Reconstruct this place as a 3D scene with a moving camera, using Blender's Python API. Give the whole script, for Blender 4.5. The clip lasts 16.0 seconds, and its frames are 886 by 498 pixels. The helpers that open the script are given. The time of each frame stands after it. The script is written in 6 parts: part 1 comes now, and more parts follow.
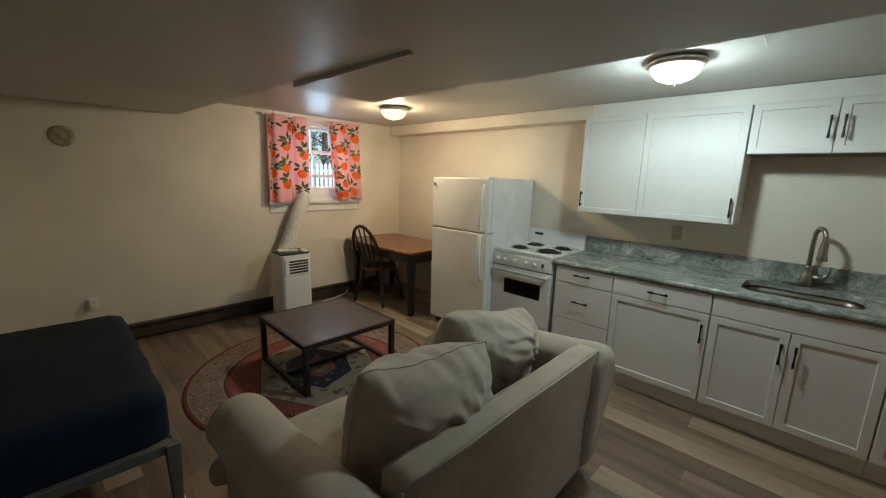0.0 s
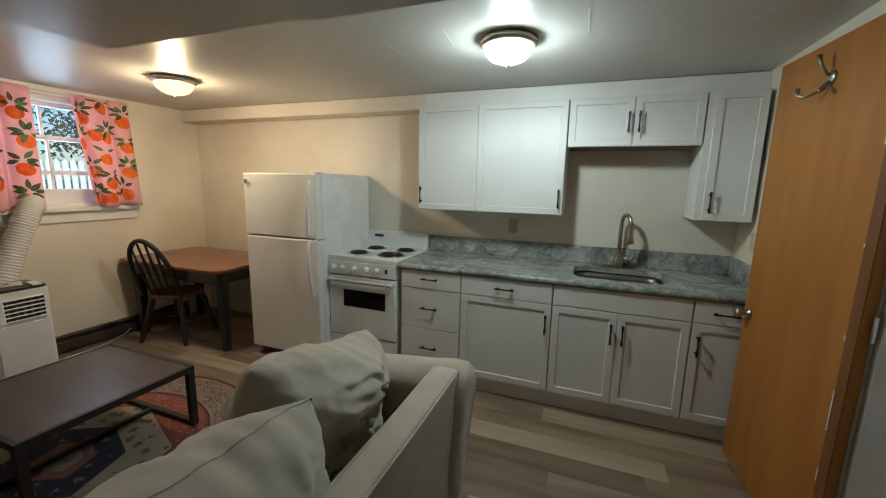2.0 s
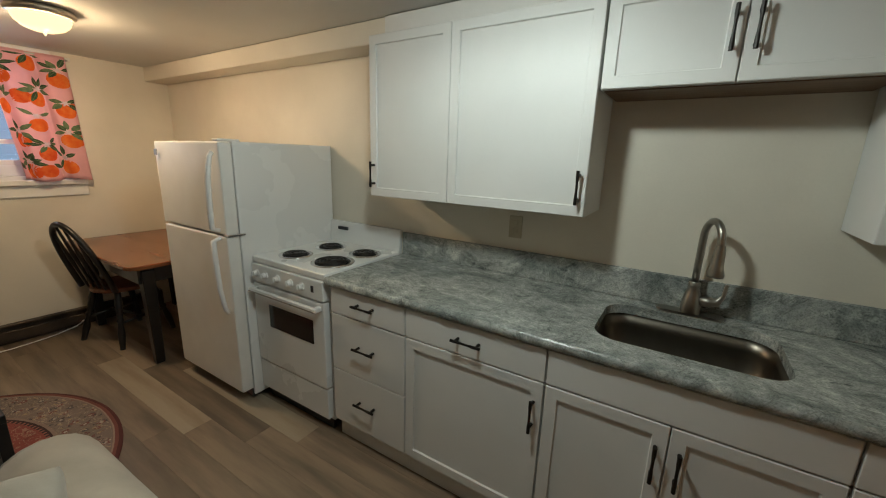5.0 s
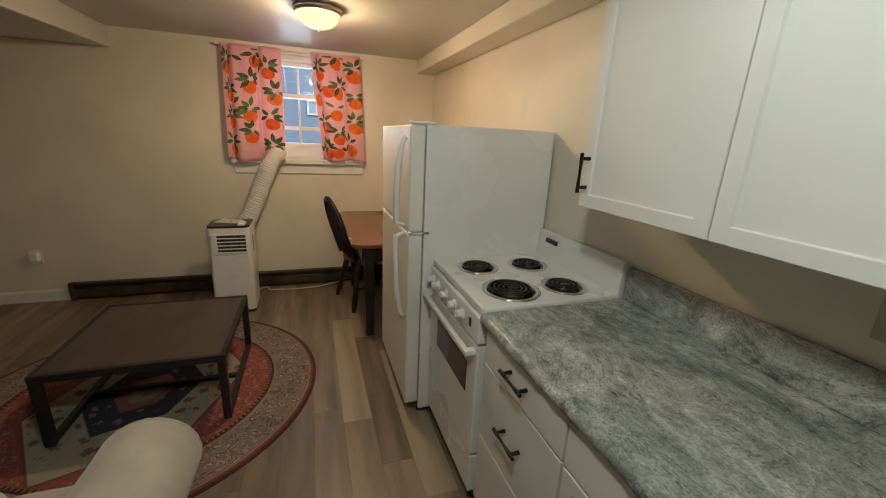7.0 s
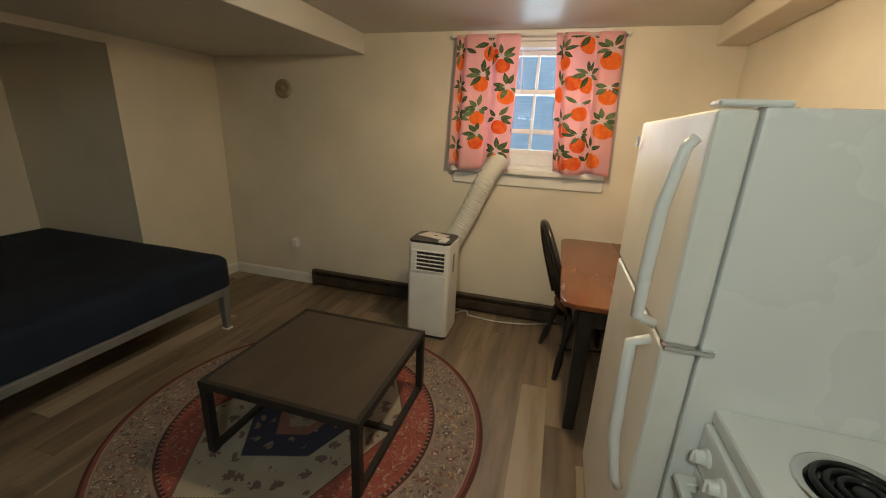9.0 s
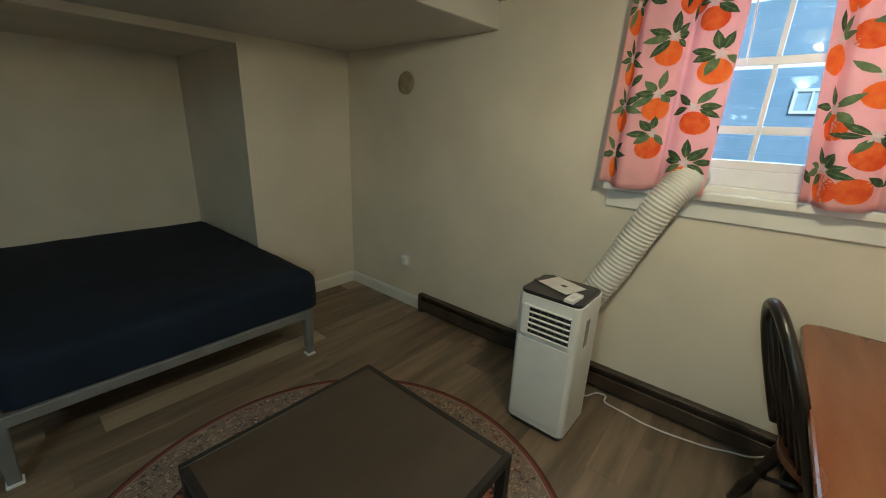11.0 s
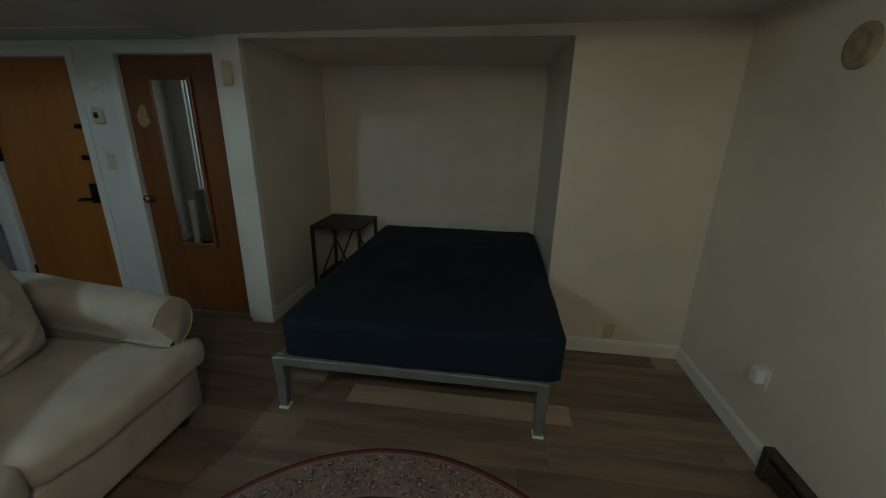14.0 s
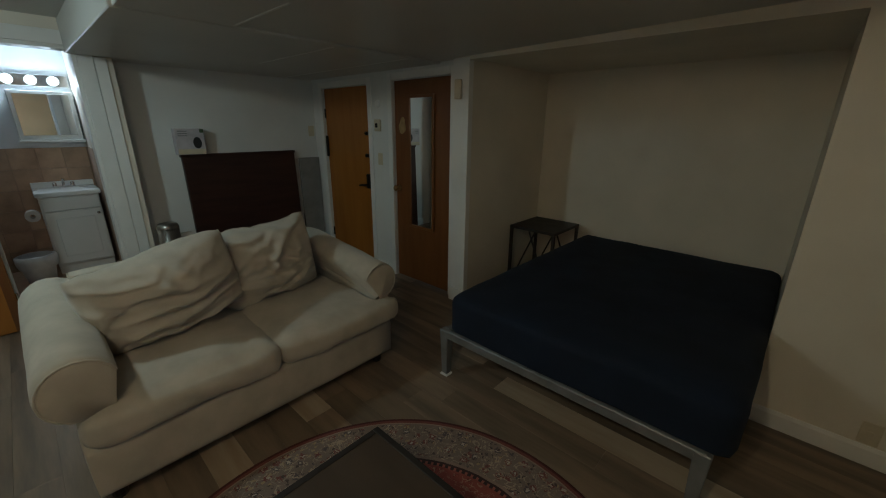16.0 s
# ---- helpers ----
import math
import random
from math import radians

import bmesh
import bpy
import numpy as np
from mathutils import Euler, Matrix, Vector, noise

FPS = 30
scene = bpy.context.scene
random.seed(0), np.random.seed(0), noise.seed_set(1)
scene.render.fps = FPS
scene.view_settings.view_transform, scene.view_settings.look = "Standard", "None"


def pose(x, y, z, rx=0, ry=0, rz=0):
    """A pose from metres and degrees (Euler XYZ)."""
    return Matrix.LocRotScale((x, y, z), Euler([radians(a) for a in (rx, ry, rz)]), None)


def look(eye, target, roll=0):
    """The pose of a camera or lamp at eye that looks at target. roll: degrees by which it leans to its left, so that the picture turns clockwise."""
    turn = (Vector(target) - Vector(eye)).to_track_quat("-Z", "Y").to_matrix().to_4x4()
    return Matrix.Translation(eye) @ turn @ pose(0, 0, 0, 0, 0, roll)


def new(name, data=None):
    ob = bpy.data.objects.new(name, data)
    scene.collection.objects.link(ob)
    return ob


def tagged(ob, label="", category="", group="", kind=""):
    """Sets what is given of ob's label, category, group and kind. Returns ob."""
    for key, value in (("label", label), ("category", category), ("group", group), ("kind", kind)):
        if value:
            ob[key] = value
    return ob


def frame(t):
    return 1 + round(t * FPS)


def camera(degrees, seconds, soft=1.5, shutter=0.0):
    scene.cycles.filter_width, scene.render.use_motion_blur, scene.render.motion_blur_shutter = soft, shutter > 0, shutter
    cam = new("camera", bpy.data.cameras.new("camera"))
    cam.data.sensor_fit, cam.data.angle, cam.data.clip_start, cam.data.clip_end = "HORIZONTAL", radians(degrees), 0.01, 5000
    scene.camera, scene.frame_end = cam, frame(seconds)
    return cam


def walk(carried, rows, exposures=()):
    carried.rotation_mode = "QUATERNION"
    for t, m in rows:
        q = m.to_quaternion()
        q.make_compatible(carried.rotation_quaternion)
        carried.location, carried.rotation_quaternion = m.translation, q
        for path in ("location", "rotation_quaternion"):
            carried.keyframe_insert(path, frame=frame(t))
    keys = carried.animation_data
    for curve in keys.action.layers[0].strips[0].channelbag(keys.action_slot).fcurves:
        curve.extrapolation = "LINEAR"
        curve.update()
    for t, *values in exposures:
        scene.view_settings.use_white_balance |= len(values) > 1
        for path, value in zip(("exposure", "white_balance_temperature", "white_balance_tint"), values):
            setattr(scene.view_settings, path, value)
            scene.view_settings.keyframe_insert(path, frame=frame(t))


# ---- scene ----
cam = camera(98.0, 16.0, soft=1.1)
# the clip's camera darkens and cools its picture as it turns from the kitchen to the bed
EXPOSURES = [
    (0, 0.17, 5950, 3), (3, 0.02, 6050, 6), (6.5, -0.13, 6750, 8), (8, 0.10, 6950, 9), (10.5, 0.16, 5550, -10), (11.5, 0.22, 5250, -8),
    (12.5, -0.14, 5080, -7), (13.5, -0.23, 4920, -8), (14.5, -0.56, 4880, -6), (15.5, -0.66, 5080, -5), (16, -0.55, 5450, -4),
]
PATH = [
    (0, (0.064, 0.172, 1.569), (-1.302, 1.585, 1.196), 1.7),
    (0.5, (0.004, 0.247, 1.549), (-1.238, 1.771, 1.18), 1.6),
    (1, (-0.067, 0.361, 1.545), (-1.15, 2.002, 1.181), 1.4),
    (1.5, (-0.122, 0.449, 1.554), (-1.025, 2.197, 1.192), 1.1),
    (2, (-0.154, 0.578, 1.506), (-0.851, 2.422, 1.168), 1.2),
    (2.5, (-0.192, 0.741, 1.503), (-0.704, 2.643, 1.157), 1.0),
    (3, (-0.204, 0.908, 1.512), (-0.528, 2.848, 1.151), 0.5),
    (5.5, (0.016, 2.078, 1.516), (-1.267, 3.526, 1.011), 2.1),
    (6, (-0.053, 2.261, 1.503), (-1.559, 3.469, 0.979), 2.5),
    (6.5, (-0.196, 2.419, 1.515), (-1.872, 3.366, 0.973), 2.6),
    (7, (-0.336, 2.537, 1.503), (-2.15, 3.169, 0.948), 2.8),
    (7.5, (-0.538, 2.666, 1.519), (-2.44, 2.91, 0.947), 2.8),
    (8, (-0.734, 2.701, 1.502), (-2.647, 2.617, 0.924), 2.8),
    (10.5, (-1.928, 2.654, 1.48), (-3.552, 1.645, 0.893), 2.5),
    (11, (-2.096, 2.561, 1.475), (-3.562, 1.338, 0.879), 2.4),
    (11.5, (-2.264, 2.434, 1.465), (-3.449, 0.937, 0.869), 2.0),
    (12, (-2.386, 2.329, 1.455), (-3.266, 0.638, 0.849), 1.7),
    (12.5, (-2.539, 2.27, 1.466), (-3.15, 0.463, 0.865), 1.6),
    (13, (-2.719, 2.231, 1.503), (-3.054, 0.356, 0.895), 1.5),
    (13.5, (-2.871, 2.188, 1.511), (-2.917, 0.283, 0.902), 1.5),
    (14, (-2.983, 2.074, 1.484), (-2.734, 0.187, 0.871), 1.2),
    (14.5, (-3.131, 1.985, 1.48), (-2.604, 0.155, 0.869), 1.0),
    (15, (-3.277, 1.962, 1.484), (-2.408, 0.267, 0.874), 1.0),
    (15.5, (-3.32, 1.976, 1.496), (-2.192, 0.442, 0.884), 0.8),
    (16, (-3.319, 2.019, 1.516), (-2.031, 0.618, 0.9), 0.6),
]
walk(cam, [(t, look(eye, target, roll)) for t, eye, target, roll in PATH], EXPOSURES)

# ---- world and lamps ----
world = bpy.data.worlds.new("sky")
scene.world = world
world.use_nodes = True
wn = world.node_tree
sky = wn.nodes.new("ShaderNodeTexSky")
sky.sky_type, sky.sun_disc = "NISHITA", False
sky.sun_elevation, sky.sun_rotation = radians(36), radians(65)
wn.links.new(sky.outputs[0], wn.nodes["Background"].inputs[0])
wn.nodes["Background"].inputs[1].default_value = 0.15


def lamp(name, kind, m, watts, colour, size=0.1):
    data = bpy.data.lights.new(name, kind)
    data.energy, data.color = watts, colour
    if kind == "AREA":
        data.shape, data.size, data.size_y = "RECTANGLE", size[0], size[1]
    elif kind == "SPOT":
        data.spot_size, data.spot_blend, data.shadow_soft_size = radians(178), 0.35, size
    elif kind == "SUN":
        data.angle = radians(size)
    else:
        data.shadow_soft_size = size
    ob = new(name, data)
    ob.matrix_world = m
    return ob


lamp("sun", "SUN", look((0, 0, 0), (-0.75, -0.35, -0.6)), 4.0, (1.0, 0.95, 0.88), 10)
# each ceiling lamp: an open glow, and the part that its pan throws downwards
lamp("kitchen_glow", "POINT", pose(-0.59, 2.58, 2.112), 15, (0.90, 1.0, 0.95), 0.055)
lamp("kitchen_downlight", "SPOT", pose(-0.59, 2.58, 2.112), 18, (0.90, 1.0, 0.95), 0.055)
lamp("window_side_glow", "POINT", pose(-3.02, 2.62, 2.112), 23, (1.0, 0.72, 0.43), 0.055)
lamp("window_side_downlight", "SPOT", pose(-3.02, 2.62, 2.112), 17, (1.0, 0.74, 0.45), 0.055)
for y in (1.60, 1.76, 1.92):
    lamp("vanity_bulb_glow", "POINT", pose(2.403, y, 1.89), 3.6, (0.84, 0.90, 1.0), 0.035)
lamp("window_daylight", "AREA", look((-4.50, 2.47, 1.75), (-3.0, 2.47, 1.4)), 13, (0.75, 0.86, 1.0), (0.75, 0.85))

# ---- materials ----


def socket(node, *names):
    for n in names:
        if n in node.inputs:
            return node.inputs[n]


def material(name, colour, rough=0.6, metal=0.0, vary=0.12, scale=6.0, fine=90.0, bump=0.05, stretch=(1, 1, 1), tint=None,
             coat=0.0, sheen=0.0, random_tone=0.0, space="Object", through_light=0.0):
    """A surface with variation at two scales, relief, and a tone of its own for each object where asked."""
    m = bpy.data.materials.new(name)
    m.use_nodes = True
    nt = m.node_tree
    n, l = nt.nodes, nt.links
    b = n["Principled BSDF"]
    b.inputs["Metallic"].default_value = metal
    b.inputs["Coat Weight"].default_value = coat
    b.inputs["Sheen Weight"].default_value = sheen
    tc = n.new("ShaderNodeTexCoord")
    mp = n.new("ShaderNodeMapping")
    mp.inputs["Scale"].default_value = stretch
    l.new(tc.outputs[space], mp.inputs[0])
    big, small = n.new("ShaderNodeTexNoise"), n.new("ShaderNodeTexNoise")
    big.inputs["Scale"].default_value, big.inputs["Detail"].default_value = scale, 5
    small.inputs["Scale"].default_value, small.inputs["Detail"].default_value = fine, 3
    l.new(mp.outputs[0], big.inputs[0]), l.new(mp.outputs[0], small.inputs[0])
    if random_tone:
        info = n.new("ShaderNodeObjectInfo")
        off = n.new("ShaderNodeVectorMath")
        off.operation = "MULTIPLY_ADD"
        off.inputs[1].default_value = (1, 1, 1)
        sc = n.new("ShaderNodeMath")
        sc.operation = "MULTIPLY"
        sc.inputs[1].default_value = 37.0
        l.new(info.outputs["Random"], sc.inputs[0])
        l.new(mp.outputs[0], off.inputs[0]), l.new(sc.outputs[0], off.inputs[2])
        l.new(off.outputs[0], big.inputs[0]), l.new(off.outputs[0], small.inputs[0])
    mix = n.new("ShaderNodeMix")
    mix.data_type = "RGBA"
    other = tint or tuple(c * (1 - 2.2 * vary) for c in colour)
    mix.inputs[6].default_value, mix.inputs[7].default_value = (*colour, 1), (*other, 1)
    ramp = n.new("ShaderNodeMapRange")
    ramp.inputs[1].default_value, ramp.inputs[2].default_value = 0.38, 0.68
    l.new(big.outputs[0], ramp.inputs[0])
    blend = n.new("ShaderNodeMath")
    blend.operation = "MULTIPLY_ADD"
    blend.inputs[1].default_value = 0.35
    l.new(small.outputs[0], blend.inputs[0]), l.new(ramp.outputs[0], blend.inputs[2])
    less = n.new("ShaderNodeMath")
    less.operation, less.use_clamp = "SUBTRACT", True
    less.inputs[1].default_value = 0.17
    l.new(blend.outputs[0], less.inputs[0])
    l.new(less.outputs[0], mix.inputs[0])
    last = mix.outputs[2]
    if random_tone:
        hsv = n.new("ShaderNodeHueSaturation")
        mr = n.new("ShaderNodeMapRange")
        mr.inputs[3].default_value, mr.inputs[4].default_value = 1 - random_tone, 1 + random_tone
        l.new(info.outputs["Random"], mr.inputs[0])
        l.new(mr.outputs[0], hsv.inputs["Value"]), l.new(last, hsv.inputs["Color"])
        last = hsv.outputs[0]
    l.new(last, b.inputs["Base Color"])
    rr = n.new("ShaderNodeMapRange")
    rr.inputs[3].default_value, rr.inputs[4].default_value = max(rough - 0.08, 0.03), min(rough + 0.1, 1)
    l.new(big.outputs[0], rr.inputs[0]), l.new(rr.outputs[0], b.inputs["Roughness"])
    if through_light:
        thin, both = n.new("ShaderNodeBsdfTranslucent"), n.new("ShaderNodeMixShader")
        both.inputs[0].default_value = through_light
        l.new(last, thin.inputs[0])
        l.new(b.outputs[0], both.inputs[1]), l.new(thin.outputs[0], both.inputs[2])
        l.new(both.outputs[0], n["Material Output"].inputs[0])
    if bump:
        bp = n.new("ShaderNodeBump")
        bp.inputs["Strength"].default_value, bp.inputs["Distance"].default_value = min(bump * 4, 1), 0.004
        l.new(blend.outputs[0], bp.inputs["Height"]), l.new(bp.outputs[0], b.inputs["Normal"])
    return m


def glow(name, colour, strength):
    m = bpy.data.materials.new(name)
    m.use_nodes = True
    b = m.node_tree.nodes["Principled BSDF"]
    b.inputs["Base Color"].default_value = (*[0.06 * c for c in colour], 1)
    b.inputs["Emission Color"].default_value = (*colour, 1)
    b.inputs["Emission Strength"].default_value = strength
    return m


def clear_glass(name, tint=(0.9, 0.96, 1.0), rough=0.02):
    m = bpy.data.materials.new(name)
    m.use_nodes = True
    nt = m.node_tree
    n, l = nt.nodes, nt.links
    n.remove(n["Principled BSDF"])
    tr, gl, mx, fr = (n.new("ShaderNode" + k) for k in ("BsdfTransparent", "BsdfGlossy", "MixShader", "Fresnel"))
    tr.inputs[0].default_value = (*tint, 1)
    gl.inputs["Roughness"].default_value = rough
    fr.inputs[0].default_value = 1.5
    l.new(fr.outputs[0], mx.inputs[0]), l.new(tr.outputs[0], mx.inputs[1]), l.new(gl.outputs[0], mx.inputs[2])
    l.new(mx.outputs[0], n["Material Output"].inputs[0])
    return m


WALL = material("cream_wall_paint", (0.76, 0.70, 0.59), 0.42, vary=0.06, scale=1.6, fine=110, bump=0.08)
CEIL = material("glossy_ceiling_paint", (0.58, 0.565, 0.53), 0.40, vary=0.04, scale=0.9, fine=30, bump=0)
TRIM = material("white_trim_paint", (0.78, 0.77, 0.74), 0.35, vary=0.04, scale=4, fine=120, bump=0.02)
CAB = material("white_cabinet_paint", (0.69, 0.69, 0.67), 0.5, vary=0.025, scale=3, fine=160, bump=0.015)
APPL = material("white_appliance_enamel", (0.80, 0.80, 0.78), 0.27, vary=0.010, scale=1.2, fine=220, bump=0.006)
FRONT = material("pebbled_fridge_enamel", (0.79, 0.77, 0.72), 0.38, vary=0.02, scale=8, fine=350, bump=0.03)
PLASTIC = material("white_plastic", (0.78, 0.78, 0.77), 0.4, vary=0.03, scale=8, fine=120, bump=0.01)


def granite():
    """Grey-green stone: drifting pale and dark veins, mottling and crystal specks."""
    m = bpy.data.materials.new("grey_green_granite")
    m.use_nodes = True
    n, l = m.node_tree.nodes, m.node_tree.links
    b = n["Principled BSDF"]
    b.inputs["Roughness"].default_value = 0.24
    tc, mp = n.new("ShaderNodeTexCoord"), n.new("ShaderNodeMapping")
    mp.inputs["Scale"].default_value, mp.inputs["Rotation"].default_value = (1.0, 1.35, 1.1), (0, 0, radians(24))
    l.new(tc.outputs["Object"], mp.inputs[0])

    def tex(scale, detail, distort, vec):
        q = n.new("ShaderNodeTexNoise")
        q.inputs["Scale"].default_value, q.inputs["Detail"].default_value, q.inputs["Distortion"].default_value = scale, detail, distort
        q.inputs["Roughness"].default_value = 0.68
        l.new(vec, q.inputs[0])
        return q.outputs[0]

    def ramp(fac, stops):
        q = n.new("ShaderNodeValToRGB")
        e = q.color_ramp.elements
        e[0].position, e[0].color = stops[0][0], (*stops[0][1], 1)
        e[1].position, e[1].color = stops[-1][0], (*stops[-1][1], 1)
        for p, c in stops[1:-1]:
            e.new(p).color = (*c, 1)
        l.new(fac, q.inputs[0])
        return q.outputs[0]

    def mult(a, c, f):
        q = n.new("ShaderNodeMix")
        q.data_type, q.blend_type = "RGBA", "MULTIPLY"
        q.inputs[0].default_value = f
        l.new(a, q.inputs[6]), l.new(c, q.inputs[7])
        return q.outputs[2]
    veins = tex(3.4, 10, 1.1, mp.outputs[0])
    base = ramp(veins, ((0.28, (0.13, 0.148, 0.143)), (0.40, (0.215, 0.236, 0.226)), (0.50, (0.315, 0.333, 0.318)), (0.58, (0.36, 0.378, 0.36)), (0.66, (0.47, 0.48, 0.455)), (0.74, (0.33, 0.35, 0.335))))
    motl = ramp(tex(30, 6, 0.3, mp.outputs[0]), ((0.34, (0.50, 0.52, 0.52)), (0.50, (0.95, 0.95, 0.95)), (0.64, (1.25, 1.22, 1.18))))
    drawn = n.new("ShaderNodeMapping")
    drawn.inputs["Rotation"].default_value, drawn.inputs["Scale"].default_value = (0, 0, radians(38)), (0.62, 1.45, 1.0)
    l.new(tc.outputs["Object"], drawn.inputs[0])
    strokes = ramp(tex(8.5, 9, 2.0, drawn.outputs[0]), ((0.30, (0.22, 0.24, 0.25)), (0.375, (0.55, 0.57, 0.57)), (0.41, (1.0, 1.0, 1.0)), (0.58, (1.0, 1.0, 1.0)), (0.64, (1.45, 1.43, 1.38)), (0.72, (1.7, 1.66, 1.6))))
    speck = ramp(tex(160, 2, 0, tc.outputs["Object"]), ((0.36, (0.45, 0.45, 0.45)), (0.50, (1, 1, 1)), (0.70, (1.2, 1.2, 1.2))))
    crack = n.new("ShaderNodeMath")
    crack.operation = "PINGPONG"
    crack.inputs[1].default_value = 0.09
    l.new(tex(1.7, 6, 2.2, mp.outputs[0]), crack.inputs[0])
    lines = ramp(crack.outputs[0], ((0.0, (0.36, 0.37, 0.36)), (0.006, (0.55, 0.56, 0.55)), (0.016, (1.0, 1.0, 1.0)), (0.07, (1.0, 1.0, 1.0)), (0.087, (1.5, 1.48, 1.44))))
    l.new(mult(mult(mult(mult(base, motl, 0.5), speck, 0.55), lines, 0.6), strokes, 0.8), b.inputs["Base Color"])
    return m


GRANITE = granite()
# sink steel darkened in its colour to hold the shade inside the basin
SINK = material("shaded_sink_steel", (0.21, 0.185, 0.15), 0.34, 1.0, vary=0.12, scale=6, fine=200, bump=0.01)
STEEL = material("brushed_steel", (0.40, 0.375, 0.335), 0.30, 1.0, vary=0.06, scale=8, fine=200, bump=0.01, stretch=(1, 8, 1))
CHROME = material("chrome", (0.75, 0.75, 0.76), 0.12, 1.0, vary=0.03, bump=0)
BLACK = material("oil_rubbed_black_metal", (0.022, 0.019, 0.017), 0.42, 0.6, vary=0.2, scale=20, bump=0.02)
BURNT = material("blackened_chrome", (0.10, 0.092, 0.085), 0.22, 0.9, vary=0.35, scale=14, fine=120, bump=0.01)
COIL = material("black_burner_coil", (0.022, 0.021, 0.021), 0.3, 0.4, vary=0.2, scale=20, bump=0.02)
DARKGLASS = material("dark_oven_glass", (0.012, 0.011, 0.010), 0.08, vary=0.1, bump=0)
IRON = material("dark_powder_coated_steel", (0.030, 0.026, 0.024), 0.5, 0.2, vary=0.15, scale=12, bump=0.02)
GREYMETAL = material("grey_painted_metal", (0.24, 0.245, 0.25), 0.38, 0.35, vary=0.1, scale=8, bump=0.02)
BRASS = material("aged_brass", (0.45, 0.32, 0.14), 0.3, 1.0, vary=0.1, bump=0.01)
OAK = material("orange_varnished_oak", (0.36, 0.146, 0.020), 0.46, vary=0.12, scale=2.5, fine=40, bump=0.012, stretch=(3.5, 3.5, 0.5), tint=(0.30, 0.112, 0.014), coat=0.08)
REDOAK = material("red_varnished_oak", (0.165, 0.064, 0.015), 0.40, vary=0.15, scale=3, fine=40, bump=0.012, stretch=(4, 4, 0.45), tint=(0.135, 0.048, 0.011), coat=0.1)
CHERRY = material("cherry_tabletop", (0.215, 0.070, 0.022), 0.24, vary=0.12, scale=2.5, fine=40, bump=0, stretch=(0.7, 4, 4), tint=(0.165, 0.050, 0.016), coat=0.2)
EBONY = material("black_painted_wood", (0.013, 0.011, 0.010), 0.32, vary=0.2, scale=10, fine=90, bump=0.02, coat=0.2)
MAHOG = material("dark_mahogany_board", (0.040, 0.014, 0.010), 0.4, vary=0.2, scale=3, fine=60, bump=0.02, stretch=(6, 0.6, 6))
WENGE = material("dark_brown_laminate", (0.072, 0.055, 0.042), 0.36, vary=0.10, scale=3, fine=50, bump=0.008, stretch=(0.7, 3, 3))
LINEN = material("oatmeal_linen", (0.465, 0.415, 0.332), 0.92, vary=0.08, scale=7, fine=420, bump=0.10, sheen=0.25)
LINEN2 = material("pillow_linen", (0.445, 0.40, 0.325), 0.92, vary=0.08, scale=9, fine=420, bump=0.10, sheen=0.25)
NAVY = material("navy_mattress_cover", (0.0024, 0.0096, 0.028), 0.92, vary=0.15, scale=4, fine=300, bump=0.06)
HEATER = material("brown_baseboard_metal", (0.080, 0.058, 0.042), 0.5, 0.3, vary=0.2, scale=7, fine=60, bump=0.02)
PLANK = material("grey_brown_vinyl_plank", (0.245, 0.182, 0.124), 0.40, vary=0.2, scale=2.2, fine=20, bump=0.02, stretch=(0.7, 6, 1), tint=(0.130, 0.098, 0.070), random_tone=0.27)
GAP = material("dark_joint", (0.12, 0.09, 0.065), 0.9, vary=0.1, bump=0)
HOSE = material("white_hose_plastic", (0.70, 0.69, 0.66), 0.45, vary=0.05, scale=10, bump=0.01)
TILE = material("beige_bathroom_tile", (0.52, 0.345, 0.225), 0.3, vary=0.15, scale=5, fine=60, bump=0.02, random_tone=0.12)
GROUT = material("grout", (0.46, 0.33, 0.235), 0.9, vary=0.1, bump=0.02)
BATHWALL = material("white_bathroom_paint", (0.74, 0.76, 0.78), 0.5, vary=0.03, scale=2, bump=0.02)
PINK = material("pink_cotton", (0.91, 0.54, 0.55), 0.85, vary=0.05, scale=8, fine=400, bump=0.04, through_light=0.4)
ORANGE = material("printed_orange", (0.88, 0.16, 0.022), 0.85, vary=0.14, scale=25, fine=300, bump=0.02, tint=(0.92, 0.27, 0.05), through_light=0.3)
LEAF = material("printed_leaf_green", (0.030, 0.060, 0.032), 0.85, vary=0.2, scale=40, fine=300, bump=0.02, tint=(0.10, 0.15, 0.06))
BLOSSOM = material("printed_blossom", (0.80, 0.66, 0.70), 0.85, vary=0.1, scale=40, bump=0.02)
SIDING = material("blue_grey_siding", (0.24, 0.33, 0.46), 0.6, vary=0.06, scale=2, fine=60, bump=0.03)
FOLIAGE = material("green_foliage", (0.12, 0.17, 0.09), 0.7, vary=0.3, scale=8, bump=0.02, tint=(0.12, 0.18, 0.08), through_light=0.3)
EARTH = material("bare_earth", (0.12, 0.10, 0.07), 0.95, vary=0.2, scale=2, bump=0.05)
SHADE_K = glow("lit_frosted_glass", (0.97, 1.0, 0.92), 5)
SHADE_W = glow("lit_warm_alabaster_glass", (1.0, 0.68, 0.34), 2.0)
BULB = glow("lit_bulb", (0.92, 0.97, 1.0), 5.0)
BRONZE = material("satin_nickel_rim", (0.50, 0.45, 0.38), 0.35, 0.8, vary=0.1, scale=10, bump=0.01)
PANE = clear_glass("window_glass")
MIRROR = bpy.data.materials.new("mirror_silver")
MIRROR.use_nodes = True
